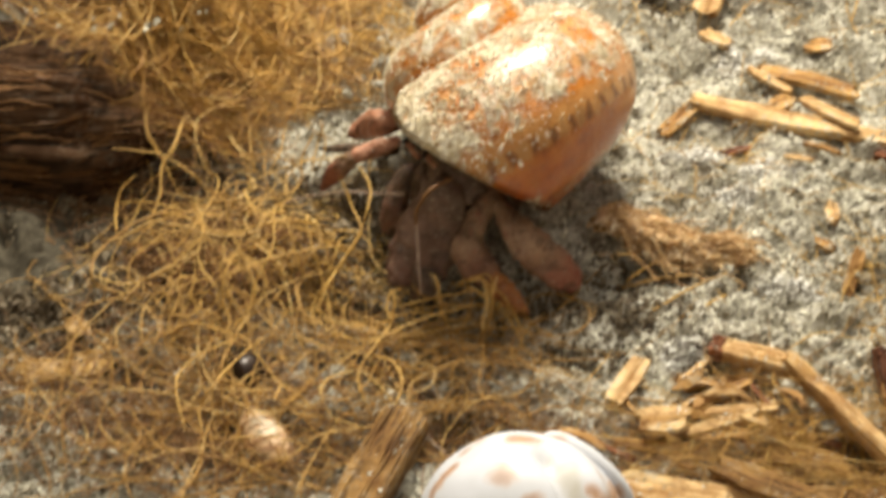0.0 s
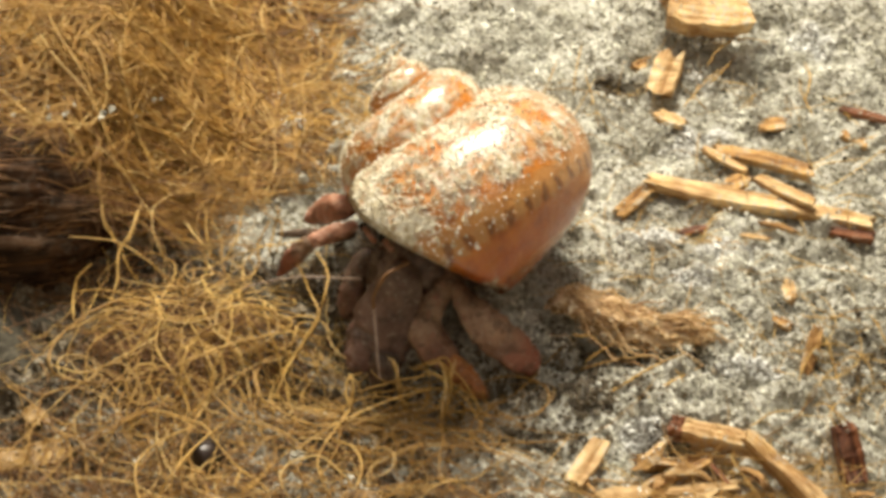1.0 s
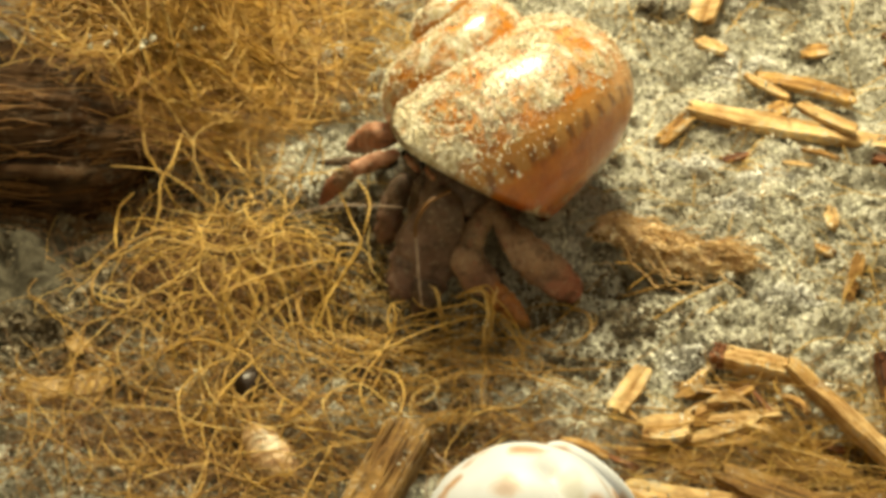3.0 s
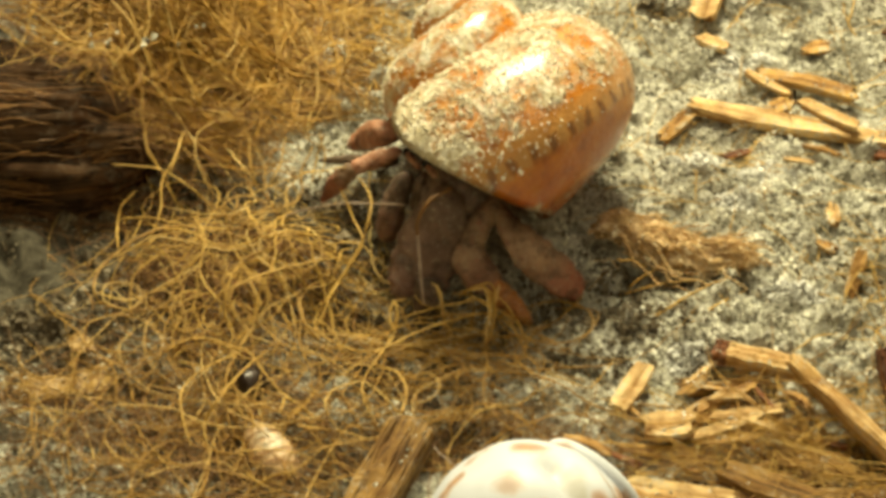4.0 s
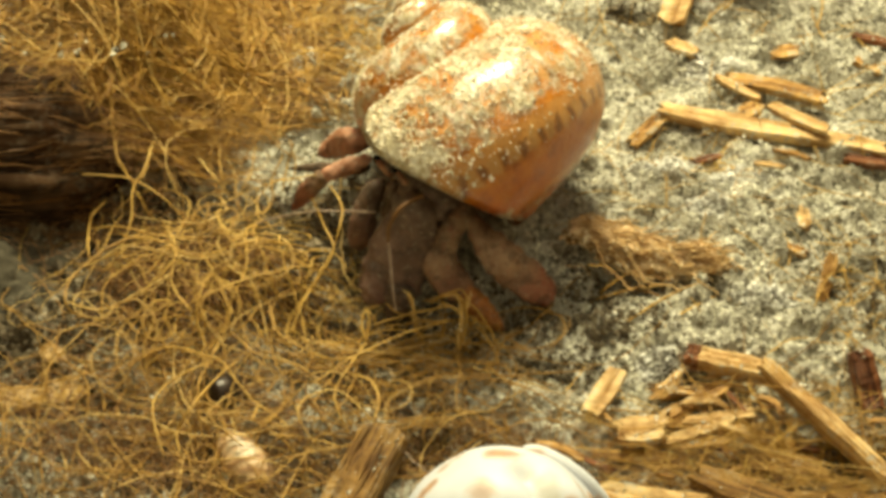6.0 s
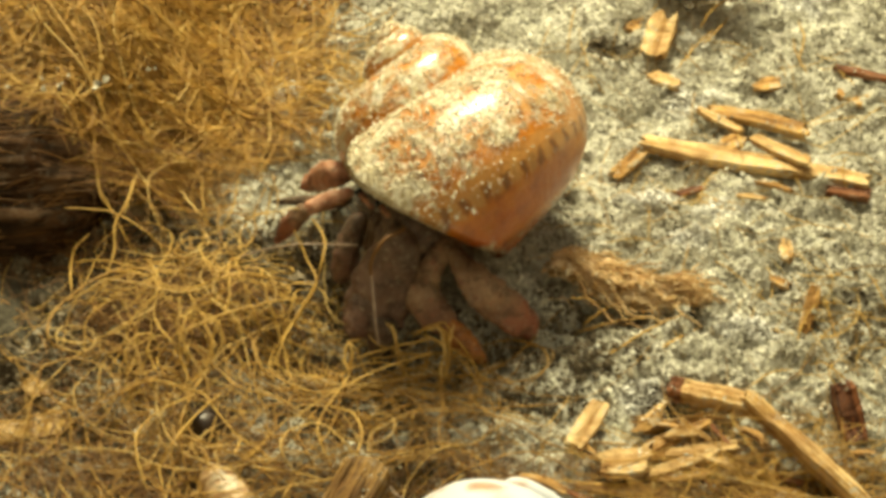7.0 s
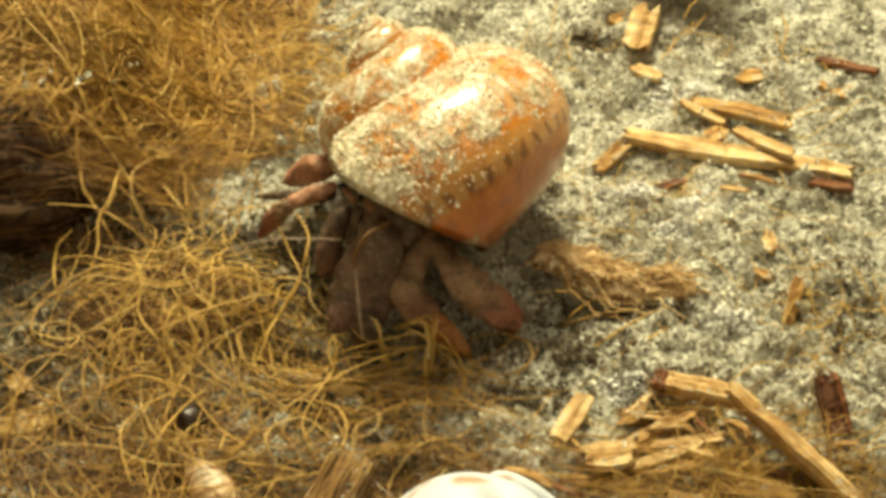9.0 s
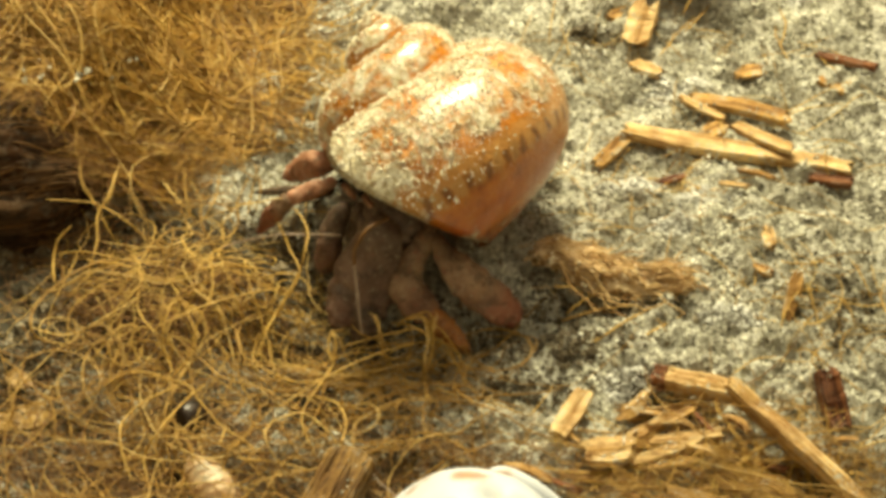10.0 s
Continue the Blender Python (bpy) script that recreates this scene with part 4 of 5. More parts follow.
    S("leaf_scrap", (-62.4, -23.8, 2.4), (-59.4, -26.2, 2.0), 3.0, 0.8, LEAF, "crumpled yellow-brown leaf scrap", "leaf scrap", "", seed=39, taper=0.9)
    S("wood_chip", (-71.8, 56.8, 23.1), (-66.5, 66.2, 22.2), 6.0, 2.0, WOOD, "pale wood chip on the fibre mat", seed=40, taper=0.5)
    S("wood_chip", (68.2, 9.1, 2.1), (68.4, 3.6, 2.3), 2.0, 1.2, WOOD, "small pale wood chip upright in the sand", seed=41, taper=0.8)
    S("wood_chip", (64.9, -1.9, 3.6), (67.9, -3.6, 3.0), 1.5, 1.0, WOOD_TAN, "small curled tan wood chip", seed=42, taper=0.8)
    S("wood_chip", (72.0, -6.7, 6.0), (69.5, -13.4, 1.6), 1.9, 1.5, WOOD_TAN, "tan splinter standing in the sand", seed=43, taper=0.5)
    S("twig", (77.4, 21.6, 2.1), (84.5, 19.9, 2.1), 1.5, 1.4, WOOD_RED, "dark red-brown twig end on the sand", "twig", "", seed=44)
    # thin curled shavings between the chips
    r = np.random.default_rng(6)
    for i in range(20):
        x, y = 45 + 4.5 * r.normal(), -40 + 3.0 * r.normal()
        L, ang, z = r.uniform(4, 8.5), r.normal(0.45, 0.5), r.uniform(2.0, 4.2) + float(ground_z(x, y, 0.0))
        d = np.array((math.cos(ang), math.sin(ang), r.normal(0, 0.15))) * L / 2
        S("wood_shaving", tuple(np.array((x, y, z)) - d), tuple(np.array((x, y, z)) + d), r.uniform(0.9, 2.0), 0.4, WOOD if i % 3 else WOOD_TAN, "thin curled pale wood shaving",
          "wood shaving", "wood shavings", roll=r.normal(0, 25), seed=300 + i, taper=0.6, rag=0.6, bend=r.normal(0, 0.8), segs=8)
    # fine splinters among the chips
    r = np.random.default_rng(5)
    for i in range(46):
        if i < 42:
            x, y = 54 + 19 * r.normal(), -50 + 9 * r.normal()
        else:
            x, y = 62 + 8 * r.normal(), 24 + 3 * r.normal()
        L, ang, z = r.uniform(2.2, 8.0), r.normal(-0.25, 0.6), r.uniform(0.6, 2.6)
        z = z + float(ground_z(x, y))
        d = np.array((math.cos(ang), math.sin(ang), r.normal(0, 0.12))) * L / 2
        kind = r.random()
        S("wood_splinter", tuple(np.array((x, y, z)) - d), tuple(np.array((x, y, z)) + d), r.uniform(0.5, 1.5), r.uniform(0.4, 0.9),
          WOOD if kind < 0.4 else WOOD_TAN if kind < 0.8 else WOOD_RED, "thin pale wood splinter" if kind < 0.4 else "thin tan wood splinter" if kind < 0.8 else "thin dark wood splinter",
          "wood splinter", "wood splinters", seed=200 + i, taper=0.35, rag=0.9, bend=r.normal(0, 0.4), segs=6)


build_chips()


# ---- the other shells ----
def bulb(name, middle, radii, ridge, ridges, n=72, m=96, fold=None):
    """A swollen whorl: an oval ball with faint growth ridges that fan out from its left pole."""
    lat, lon = np.meshgrid(np.linspace(0.001, np.pi - 0.001, n), np.linspace(0, 2 * np.pi, m, endpoint=False), indexing="ij")
    d = np.stack([-np.cos(lat), np.sin(lat) * np.cos(lon), np.sin(lat) * np.sin(lon)], -1)
    k = 1 + ridge * np.sin(ridges * lon + 0.8 * np.sin(3 * lat)) * np.sin(lat) + 0.012 * value(lat * 3, lon * 2, 46)
    v = np.asarray(middle) + d * np.asarray(radii) * k[..., None]
    if fold is not None:
        line = glide(fold, 50)
        gap = v[..., None, :] - line
        near = (gap ** 2).sum(-1)
        side = np.take_along_axis(gap[..., 0], near.argmin(-1)[..., None], -1)[..., 0]
        along = smoothstep(0, 16, near.argmin(-1))
        near = near.min(-1)
        # the surface drops past the fold and swells again to its far side
        v = v - d * (1.7 * np.exp(-near / np.where(side > 0, 9.0, 1.6)) - 0.9 * np.exp(-((np.sqrt(near) - 6.5) / 2.2) ** 2) * (side > 0))[..., None] * along[..., None]
    i, j = np.meshgrid(np.arange(n - 1), np.arange(m), indexing="ij")
    q = (j + 1) % m
    f = np.stack([i * m + j, i * m + q, (i + 1) * m + q, (i + 1) * m + j], -1).reshape(-1, 4)
    return mesh_of(name, v.reshape(-1, 3) * MM, f)


def build_white_shell():
    """A round spotted shell: the big whorl, the smaller one that it grew from, and the lip that folds between them."""
    shell = tagged(new("sea_shell"), "glossy white rounded sea shell with brown spots", "sea shell")
    shell.matrix_world = pose(13.0 * MM, -77.9 * MM, 14.0 * MM)
    part("body_whorl", bulb("body_whorl", (0, 0, 0), (16.2, 15.8, 15.8), 0.006, 9, 100, 130, FOLD), SPOTTED, shell, "white whorl with soft brown spots")
    part("inner_whorl", bulb("inner_whorl", (7.6, 6.6, -3.0), (10.1, 9.6, 9.7), 0.02, 7), SPOTTED, shell, "white whorl with a dark brown band")
    rim = glide([(3.2, 12.6, 8.8), (6.4, 11.6, 8.6), (10.2, 9.8, 7.4), (13.6, 8.0, 5.2), (16.3, 6.4, 1.6), (17.0, 4.6, -3.0)], 40)
    v, f = tube(rim, 1.5 * np.sqrt(np.clip(1 - np.linspace(-1, 1, 40) ** 4, 0.02, 1)), 14)
    part("lip", mesh_of("lip", v * MM, f), SPOTTED, shell, "thick white lip of the shell")


def build_little_shell():
    a, c = np.array((-31.4, -43.6, 2.6)), np.array((-24.0, -54.3, -1.3))
    k = np.linspace(0, 1, 90)
    r = 4.3 * np.sin(np.pi * np.clip(k * 0.90 + 0.06, 0, 1)) ** 0.5 * (0.80 + 0.28 * k)
    r = r * (1 + 0.022 * np.abs(np.sin(k * np.pi * 7)))
    v, f = tube(a + (c - a) * k[:, None], r, 28)
    v = v + 0.05 * np.stack([value(v[:, 0] * 3, v[:, 1] * 3, 5), value(v[:, 1] * 3, v[:, 2] * 3, 6), value(v[:, 2] * 3, v[:, 0] * 3, 7)], 1)
    me = mesh_of("little_sea_shell", v * MM, f)
    mat, t, b = material("pink_ribbed_shell", 0.4, 0.5)
    where = node(t, "ShaderNodeMapping", {"Vector": place_of(t), "Rotation": (0, 0, -math.atan2(c[1] - a[1], c[0] - a[0]) + 0.35)}).outputs[0]
    line = node(t, "ShaderNodeTexWave", {"Vector": where, "Scale": 165.0, "Distortion": 5.0, "Detail": 3.0, "Detail Scale": 2.0}).outputs[1]
    col = ramp(t, line, [(0.1, (0.36, 0.20, 0.10)), (0.4, (0.50, 0.31, 0.16)), (0.8, (0.60, 0.42, 0.25))])
    worn = ramp(t, noise_of(t, place_of(t), 300, 5, 0.65), [(0.48, (0, 0, 0)), (0.6, (0.85, 0.85, 0.85))])
    t.links.new(mix(t, worn, col, (0.40, 0.34, 0.24)), b.inputs["Base Color"])
    relief(t, b, noise_of(t, place_of(t), 900, 4), 0.5, 0.0005)
    thing("little_sea_shell", me, mat, "small pinkish ribbed snail shell lying among fibre", "sea shell")


build_white_shell()
build_little_shell()


def build_seed():
    c = (-31.9, -33.9, 1.2)
    v, f = tube(glide([(-3.2, 0, 0), (-2.4, 0, 0), (0, 0, 0), (2.4, 0, 0), (3.2, 0, 0)], 24), 3.2 * np.sqrt(np.clip(1 - np.linspace(-1, 1, 24) ** 2, 0.001, 1)), 20)
    me = mesh_of("seed", v * MM, f)
    mat = plain_material("dark_seed", (0.016, 0.010, 0.008), (0.06, 0.036, 0.024), 300, 0.34, 0.35)
    thing("seed", me, mat, "dark glossy round seed half buried in sand", "seed", at=pose(c[0] * MM, c[1] * MM, (c[2] + 0.8) * MM, 0, 20, 40))


build_seed()


# ---- coconut fibre ----
def fibre(points, r=0.42, mat=None, label="curled golden coconut fibre", n=40):
    g, r = glide(points, n), r * 0.43
    k = np.linspace(0, 1, n)
    g = g + 0.12 * np.stack([value(k * 9, k * 0 + points[0][0], 51), value(k * 9, k * 0 + points[0][1], 52), value(k * 9, k * 0, 53)], -1)
    v, f = tube(g, r * np.sqrt(np.clip(1 - (2 * k - 1) ** 8, 0.06, 1)) * (1 - 0.35 * k ** 3) * (1 + 0.12 * value(k * 20, k * 0 + points[0][0], 54)), 7, 0.8)
    thing("coconut_fiber", mesh_of("coconut_fiber", v * MM, f), mat or FIBRE_PALE, label, "coconut fiber", "loose coconut fibers")


def build_loose_fibres():
    loop = "golden coconut fibre curled in a wide loop"
    fibre([(-39.4, -2.0, 6.5), (-44.7, -1.8, 7.4), (-49.7, -4.8, 9.3), (-54.8, -8.8, 8.9), (-58.3, -13.5, 8.3), (-58.9, -18.4, 8.5), (-57.2, -19.1, 6.0), (-51.5, -19.2, 4.7), (-44.0, -18.3, 4.6), (-38.3, -16.7, 4.5)], 0.55, label=loop)
    fibre([(-59.1, -17.6, 7.2), (-52.7, -16.5, 4.4), (-46.0, -13.5, 6.1), (-38.7, -6.7, 5.4)], 0.42)
    fibre([(-45.3, 16.4, 13.1), (-46.5, 10.4, 12.6), (-48.6, 5.8, 10.9), (-48.7, 1.1, 8.7), (-50.3, -3.2, 6.7)], 0.5, label="golden coconut fibre hanging from the mat")
    fibre([(-52.3, 16.3, 14.5), (-51.4, 10.9, 13.6), (-49.6, 8.9, 11.4), (-47.7, 5.5, 9.9), (-45.9, 3.1, 7.3)], 0.42)
    fibre([(-53.5, 6.5, 7.8), (-55.9, 4.4, 6.2), (-56.6, 1.3, 4.4), (-55.8, -5.7, 5.8)], 0.5)
    fibre([(-57.8, 9.1, 11.6), (-49.9, 8.4, 11.4), (-43.8, 4.2, 11.0), (-39.5, 2.2, 6.8)], 0.4)
    fibre([(-56.8, 2.0, 5.3), (-50.6, -0.2, 7.9), (-43.6, -2.5, 8.0), (-35.8, -4.0, 7.5), (-29.9, -6.7, 6.6)], 0.35)
    fibre([(-17.5, 0.5, 14.0), (-15.5, -3.4, 11.4), (-13.7, -8.6, 10.5), (-16.2, -12.6, 7.7), (-18.9, -17.5, 6.6), (-20.9, -23.1, 4.9)], 0.45)
    fibre([(-14.5, 4.8, 12.7), (-12.4, -0.8, 13.2), (-12.8, -6.2, 12.8), (-14.3, -9.1, 9.6), (-17.9, -15.3, 7.1), (-21.5, -19.9, 3.6), (-20.9, -25.8, 3.5)], 0.42)
    fibre([(-20.6, -8.7, 9.3), (-16.8, -8.0, 9.7), (-13.4, -9.1, 9.6), (-11.2, -12.4, 9.2)], 0.4)
    fibre([(-8.5, -18.4, 6.3), (-7.6, -21.2, 5.5), (-8.5, -24.1, 3.4), (-10.8, -31.3, 5.9), (-13.1, -35.7, 5.2), (-12.9, -39.9, 4.9), (-10.7, -44.1, 2.6)], 0.48, label="golden coconut fibre with a curled tip")
    fibre([(-11.3, -33.0, 5.7), (-7.5, -33.6, 4.5), (-6.0, -37.6, 4.4), (-6.9, -42.9, 4.7), (-9.8, -46.2, 2.9)], 0.45, label=loop)
    fibre([(-0.9, -14.4, 5.9), (-0.1, -18.6, 5.5), (0.2, -20.1, 2.9), (1.7, -24.5, 3.8)], 0.45)
    fibre([(-17.8, -35.5, 5.0), (-9.4, -30.0, 7.0), (-0.9, -24.7, 6.8), (7.2, -19.8, 4.4), (11.0, -23.0, 5.2), (13.6, -26.9, 3.1), (13.8, -29.9, 1.7)], 0.42)
    fibre([(4.8, -18.1, 8.1), (6.9, -18.9, 9.2), (7.8, -21.3, 7.5), (7.2, -25.5, 5.1), (7.8, -26.2, 0.3)], 0.42)
    fibre([(8.4, -18.5, 8.4), (8.4, -21.0, 5.9), (7.8, -25.0, 4.6), (6.2, -27.4, 1.6)], 0.36)
    fibre([(-10.4, -30.1, 4.6), (-2.8, -24.7, 3.6), (4.8, -19.4, 4.2)], 0.38)
    fibre([(-29.1, -30.6, 6.7), (-33.6, -35.0, 5.9), (-37.0, -42.5, 7.3), (-38.9, -44.6, 4.1), (-38.1, -49.9, 4.5)], 0.5)
    fibre([(-32.8, -30.9, 7.0), (-39.3, -33.7, 6.0), (-42.7, -37.4, 5.2), (-42.7, -43.3, 5.5), (-40.9, -50.0, 4.7)], 0.48)
    fibre([(-23.8, -21.8, 4.2), (-18.0, -26.3, 4.1), (-12.2, -29.6, 5.5), (-4.8, -23.3, 2.8)], 0.4)
    fibre([(-24.8, -16.7, 5.7), (-23.2, -23.8, 6.3), (-19.5, -25.8, 2.9), (-13.2, -29.7, 4.2)], 0.4)
    fibre([(-35.1, -20.0, 7.9), (-30.3, -24.1, 5.9), (-26.3, -29.3, 6.6), (-19.8, -30.5, 5.1), (-14.1, -35.1, 4.5)], 0.45)
    fibre([(-37.9, -19.8, 9.1), (-30.4, -16.0, 9.9), (-23.9, -12.6, 9.1), (-15.3, -9.0, 7.5)], 0.55, FIBRE_PALE, "broad pale coconut fibre lit from above")
    fibre([(-38.0, -20.1, 8.0), (-41.2, -12.9, 7.5), (-40.7, -3.6, 7.7)], 0.4)
    fibre([(-37.3, -0.6, 9.5), (-36.8, -3.8, 6.5), (-33.5, -12.7, 7.3), (-30.3, -21.0, 7.6)], 0.4)
    fibre([(-35.4, 2.6, 11.1), (-35.8, -1.1, 10.0), (-37.3, -4.1, 6.2)], 0.42)
    fibre([(-27.7, 18.5, 9.6), (-29.0, 11.3, 8.2), (-31.4, 7.6, 6.3)], 0.3)
    fibre([(-34.3, 19.6, 8.0), (-33.8, 13.1, 7.9), (-32.6, 10.0, 5.4)], 0.3)
    fibre([(-20.9, 18.5, 10.2), (-22.3, 16.8, 6.4), (-23.2, 11.5, 4.6)], 0.32)
    fibre([(-22.0, 20.9, 8.8), (-20.9, 15.2, 7.9), (-21.7, 11.6, 5.1)], 0.3)
    fibre([(-34.4, 6.6, 5.9), (-28.4, 8.7, 8.0), (-20.5, 9.8, 9.8), (-12.6, 10.0, 10.4)], 0.3, label="thin coconut fibre over sand")
    fibre([(-18.7, 50.2, 11.4), (-17.4, 42.3, 12.2), (-17.3, 35.7, 11.2), (-18.8, 34.9, 6.4)], 0.4)
    fibre([(-25.9, 35.4, 11.3), (-21.9, 38.5, 12.4), (-17.4, 39.5, 13.0), (-11.8, 40.9, 9.2), (-7.7, 40.4, 7.9)], 0.4)
    fibre([(-71.0, 21.7, 13.3), (-66.3, 25.0, 14.5), (-62.1, 28.0, 14.8), (-51.2, 25.8, 17.8)], 0.45)
    fibre([(-67.1, 21.1, 11.6), (-55.7, 17.5, 14.1), (-45.2, 22.0, 12.9), (-28.4, 23.0, 10.9)], 0.3, FIBRE_DARK, "dark thin coconut fibre")
    fibre([(-46.4, 27.6, 17.9), (-43.8, 25.0, 14.9), (-42.8, 22.7, 11.6)], 0.45)
    fibre([(-51.5, 19.5, 13.7), (-52.0, 15.4, 11.4), (-50.0, 11.1, 10.0), (-48.0, 8.8, 8.1)], 0.45)
    fibre([(-44.3, 18.7, 11.8), (-46.1, 16.9, 8.0), (-47.8, 9.9, 8.5)], 0.42)
    fibre([(-38.0, 15.5, 9.5), (-34.8, 11.0, 9.0), (-32.8, 9.2, 6.8)], 0.4)
    fibre([(-24.0, -46.6, 6.0), (-18.5, -46.7, 5.2), (-12.0, -48.8, 5.2)], 0.45, label="pale coconut fibre by a small shell")
    fibre([(-25.0, -44.6, 5.4), (-21.5, -38.2, 3.8), (-17.8, -34.7, 5.5)], 0.4)
    fibre([(-26.8, -43.8, 5.9), (-25.9, -39.2, 4.9)], 0.45)
    curl = "golden coconut fibre with a curled tip"
    fibre([(-8.4, -23.7, 4.0), (-9.0, -21.0, 5.0), (-8.3, -18.8, 6.0), (-6.0, -17.7, 6.0)], 0.46, label=curl)
    fibre([(1.0, -20.6, 3.5), (-0.1, -18.5, 5.5), (-0.6, -16.7, 7.0), (-2.0, -15.5, 7.5)], 0.46, label=curl)
    fibre([(-7.4, -20.6, 4.0), (-2.6, -19.5, 5.0), (2.2, -19.0, 6.0), (5.6, -18.3, 6.0), (7.8, -18.9, 5.0)], 0.46, label=curl)
    fibre([(2.8, -16.4, 6.0), (6.2, -16.8, 7.5), (7.7, -18.2, 7.5), (8.0, -21.1, 6.0), (6.9, -23.0, 4.0)], 0.46, label=curl)
    fibre([(5.5, -15.9, 7.0), (8.0, -16.2, 8.0), (8.8, -18.1, 7.0), (8.3, -20.7, 4.5)], 0.46, label=curl)
    fibre([(9.5, -16.5, 8.0), (9.1, -18.3, 7.0), (8.0, -22.2, 4.0)], 0.46, label=curl)
    fibre([(1.5, -15.8, 5.0), (5.1, -17.3, 6.0), (10.3, -21.5, 6.0), (12.6, -22.9, 5.0), (13.4, -24.3, 4.0)], 0.38, label=curl)
    fibre([(-5.3, -21.0, 4.0), (0.1, -20.9, 5.0), (7.0, -20.4, 5.0), (10.5, -20.2, 4.0)], 0.38, label=curl)
    fibre([(-5.0, -16.1, 5.0), (-3.3, -18.2, 5.0), (0.8, -19.7, 4.5), (4.9, -20.9, 4.0)], 0.38, label=curl)
    fibre([(-9.4, -23.2, 3.5), (-5.3, -22.1, 4.5), (-1.2, -22.8, 5.0), (2.9, -23.3, 4.0)], 0.38, label=curl)
    fibre([(-1.8, -12.9, 4.9), (-0.6, -14.4, 3.3), (-0.3, -17.6, 2.5), (0.6, -20.1, -0.5)], 0.42, label=curl)
    fibre([(2.5, -14.6, 2.8), (5.8, -17.4, 8.8), (8.4, -18.6, 7.4), (8.7, -22.0, 4.8), (7.3, -24.8, 1.9)], 0.42, label=curl)
    fibre([(8.9, -18.8, 8.0), (11.4, -21.4, 6.9), (13.6, -23.9, 3.1), (13.9, -26.1, 0.6)], 0.4, label=curl)
    fibre([(1.5, -16.8, 1.7), (5.1, -17.9, 6.4), (7.8, -19.9, 5.4), (8.5, -23.6, 2.1)], 0.38, label=curl)
    fibre([(-8.6, -17.7, 5.1), (-7.1, -18.9, 4.7), (-6.0, -20.6, 2.2), (-3.4, -25.4, 1.8)], 0.4, label=curl)
    fibre([(-33.7, -49.5, 2.7), (-29.3, -51.2, 5.3), (-24.6, -53.4, 7.3), (-18.9, -52.0, 2.7)], 0.36)
    fibre([(-32.4, -58.5, 2.0), (-28.4, -55.7, 3.5), (-23.7, -55.7, 5.6), (-19.4, -49.3, 3.7)], 0.4)
    fibre([(-32.2, -53.0, 2.5), (-29.1, -58.7, 5.4), (-24.6, -59.6, 3.8), (-21.0, -61.6, 2.3)], 0.36)
    fibre([(-22.9, -52.3, 5.1), (-17.5, -50.1, 5.3), (-10.2, -47.9, 4.8), (-2.8, -43.3, 4.4), (9.3, -38.6, 1.5)], 0.4)
    fibre([(-1.9, -47.7, 2.4), (0.8, -52.9, 4.6), (2.2, -53.8, 3.8)], 0.3, ANTENNA, "short pale fibre by the white shell")
    fibre([(27.6, -37.8, 1.6), (33.6, -39.0, 2.5), (40.1, -40.0, 2.5)], 0.35)
    fibre([(24.3, -36.1, 3.2), (26.9, -31.5, 2.3), (28.9, -28.3, 2.4)], 0.3)
    fibre([(16.9, -32.3, 3.3), (21.0, -35.5, 4.6), (24.3, -35.8, 2.8)], 0.35)
    fibre([(56.2, -48.5, 2.1), (62.1, -43.4, 2.7), (69.5, -42.2, 4.4), (76.8, -42.2, 5.7)], 0.42)
    fibre([(56.6, -44.3, 0.9), (63.9, -45.1, 1.4), (71.7, -47.9, 5.1)], 0.4)
    fibre([(58.7, -27.9, 3.8), (62.6, -25.4, 4.6), (66.6, -24.0, 4.0)], 0.4)
    fibre([(58.4, -42.8, 4.0), (55.1, -36.1, 5.0), (56.3, -33.3, 4.7)], 0.35)
    fibre([(57.6, 63.3, 5.3), (59.9, 66.1, 7.6), (64.5, 70.2, 6.6), (70.0, 70.6, 5.4)], 0.4, label="arched pale fibre beside a wood chunk")
    fibre([(57.7, 60.1, 3.6), (61.0, 63.2, 5.2), (63.6, 68.7, 3.4)], 0.4)
    fibre([(52.7, 55.0, 2.4), (55.4, 57.8, 4.2), (59.9, 63.3, 5.1)], 0.36)
    fibre([(75.9, 58.6, 1.0), (77.2, 63.1, 2.8), (76.8, 69.8, 1.3)], 0.4)
    fibre([(76.9, 53.5, 2.0), (75.3, 59.3, 2.5), (75.4, 64.2, 1.8)], 0.35)
    fibre([(62.1, 34.0, 4.8), (62.5, 28.9, 5.8)], 0.4, FIBRE_PALE, "short pale fibre across wood chips")


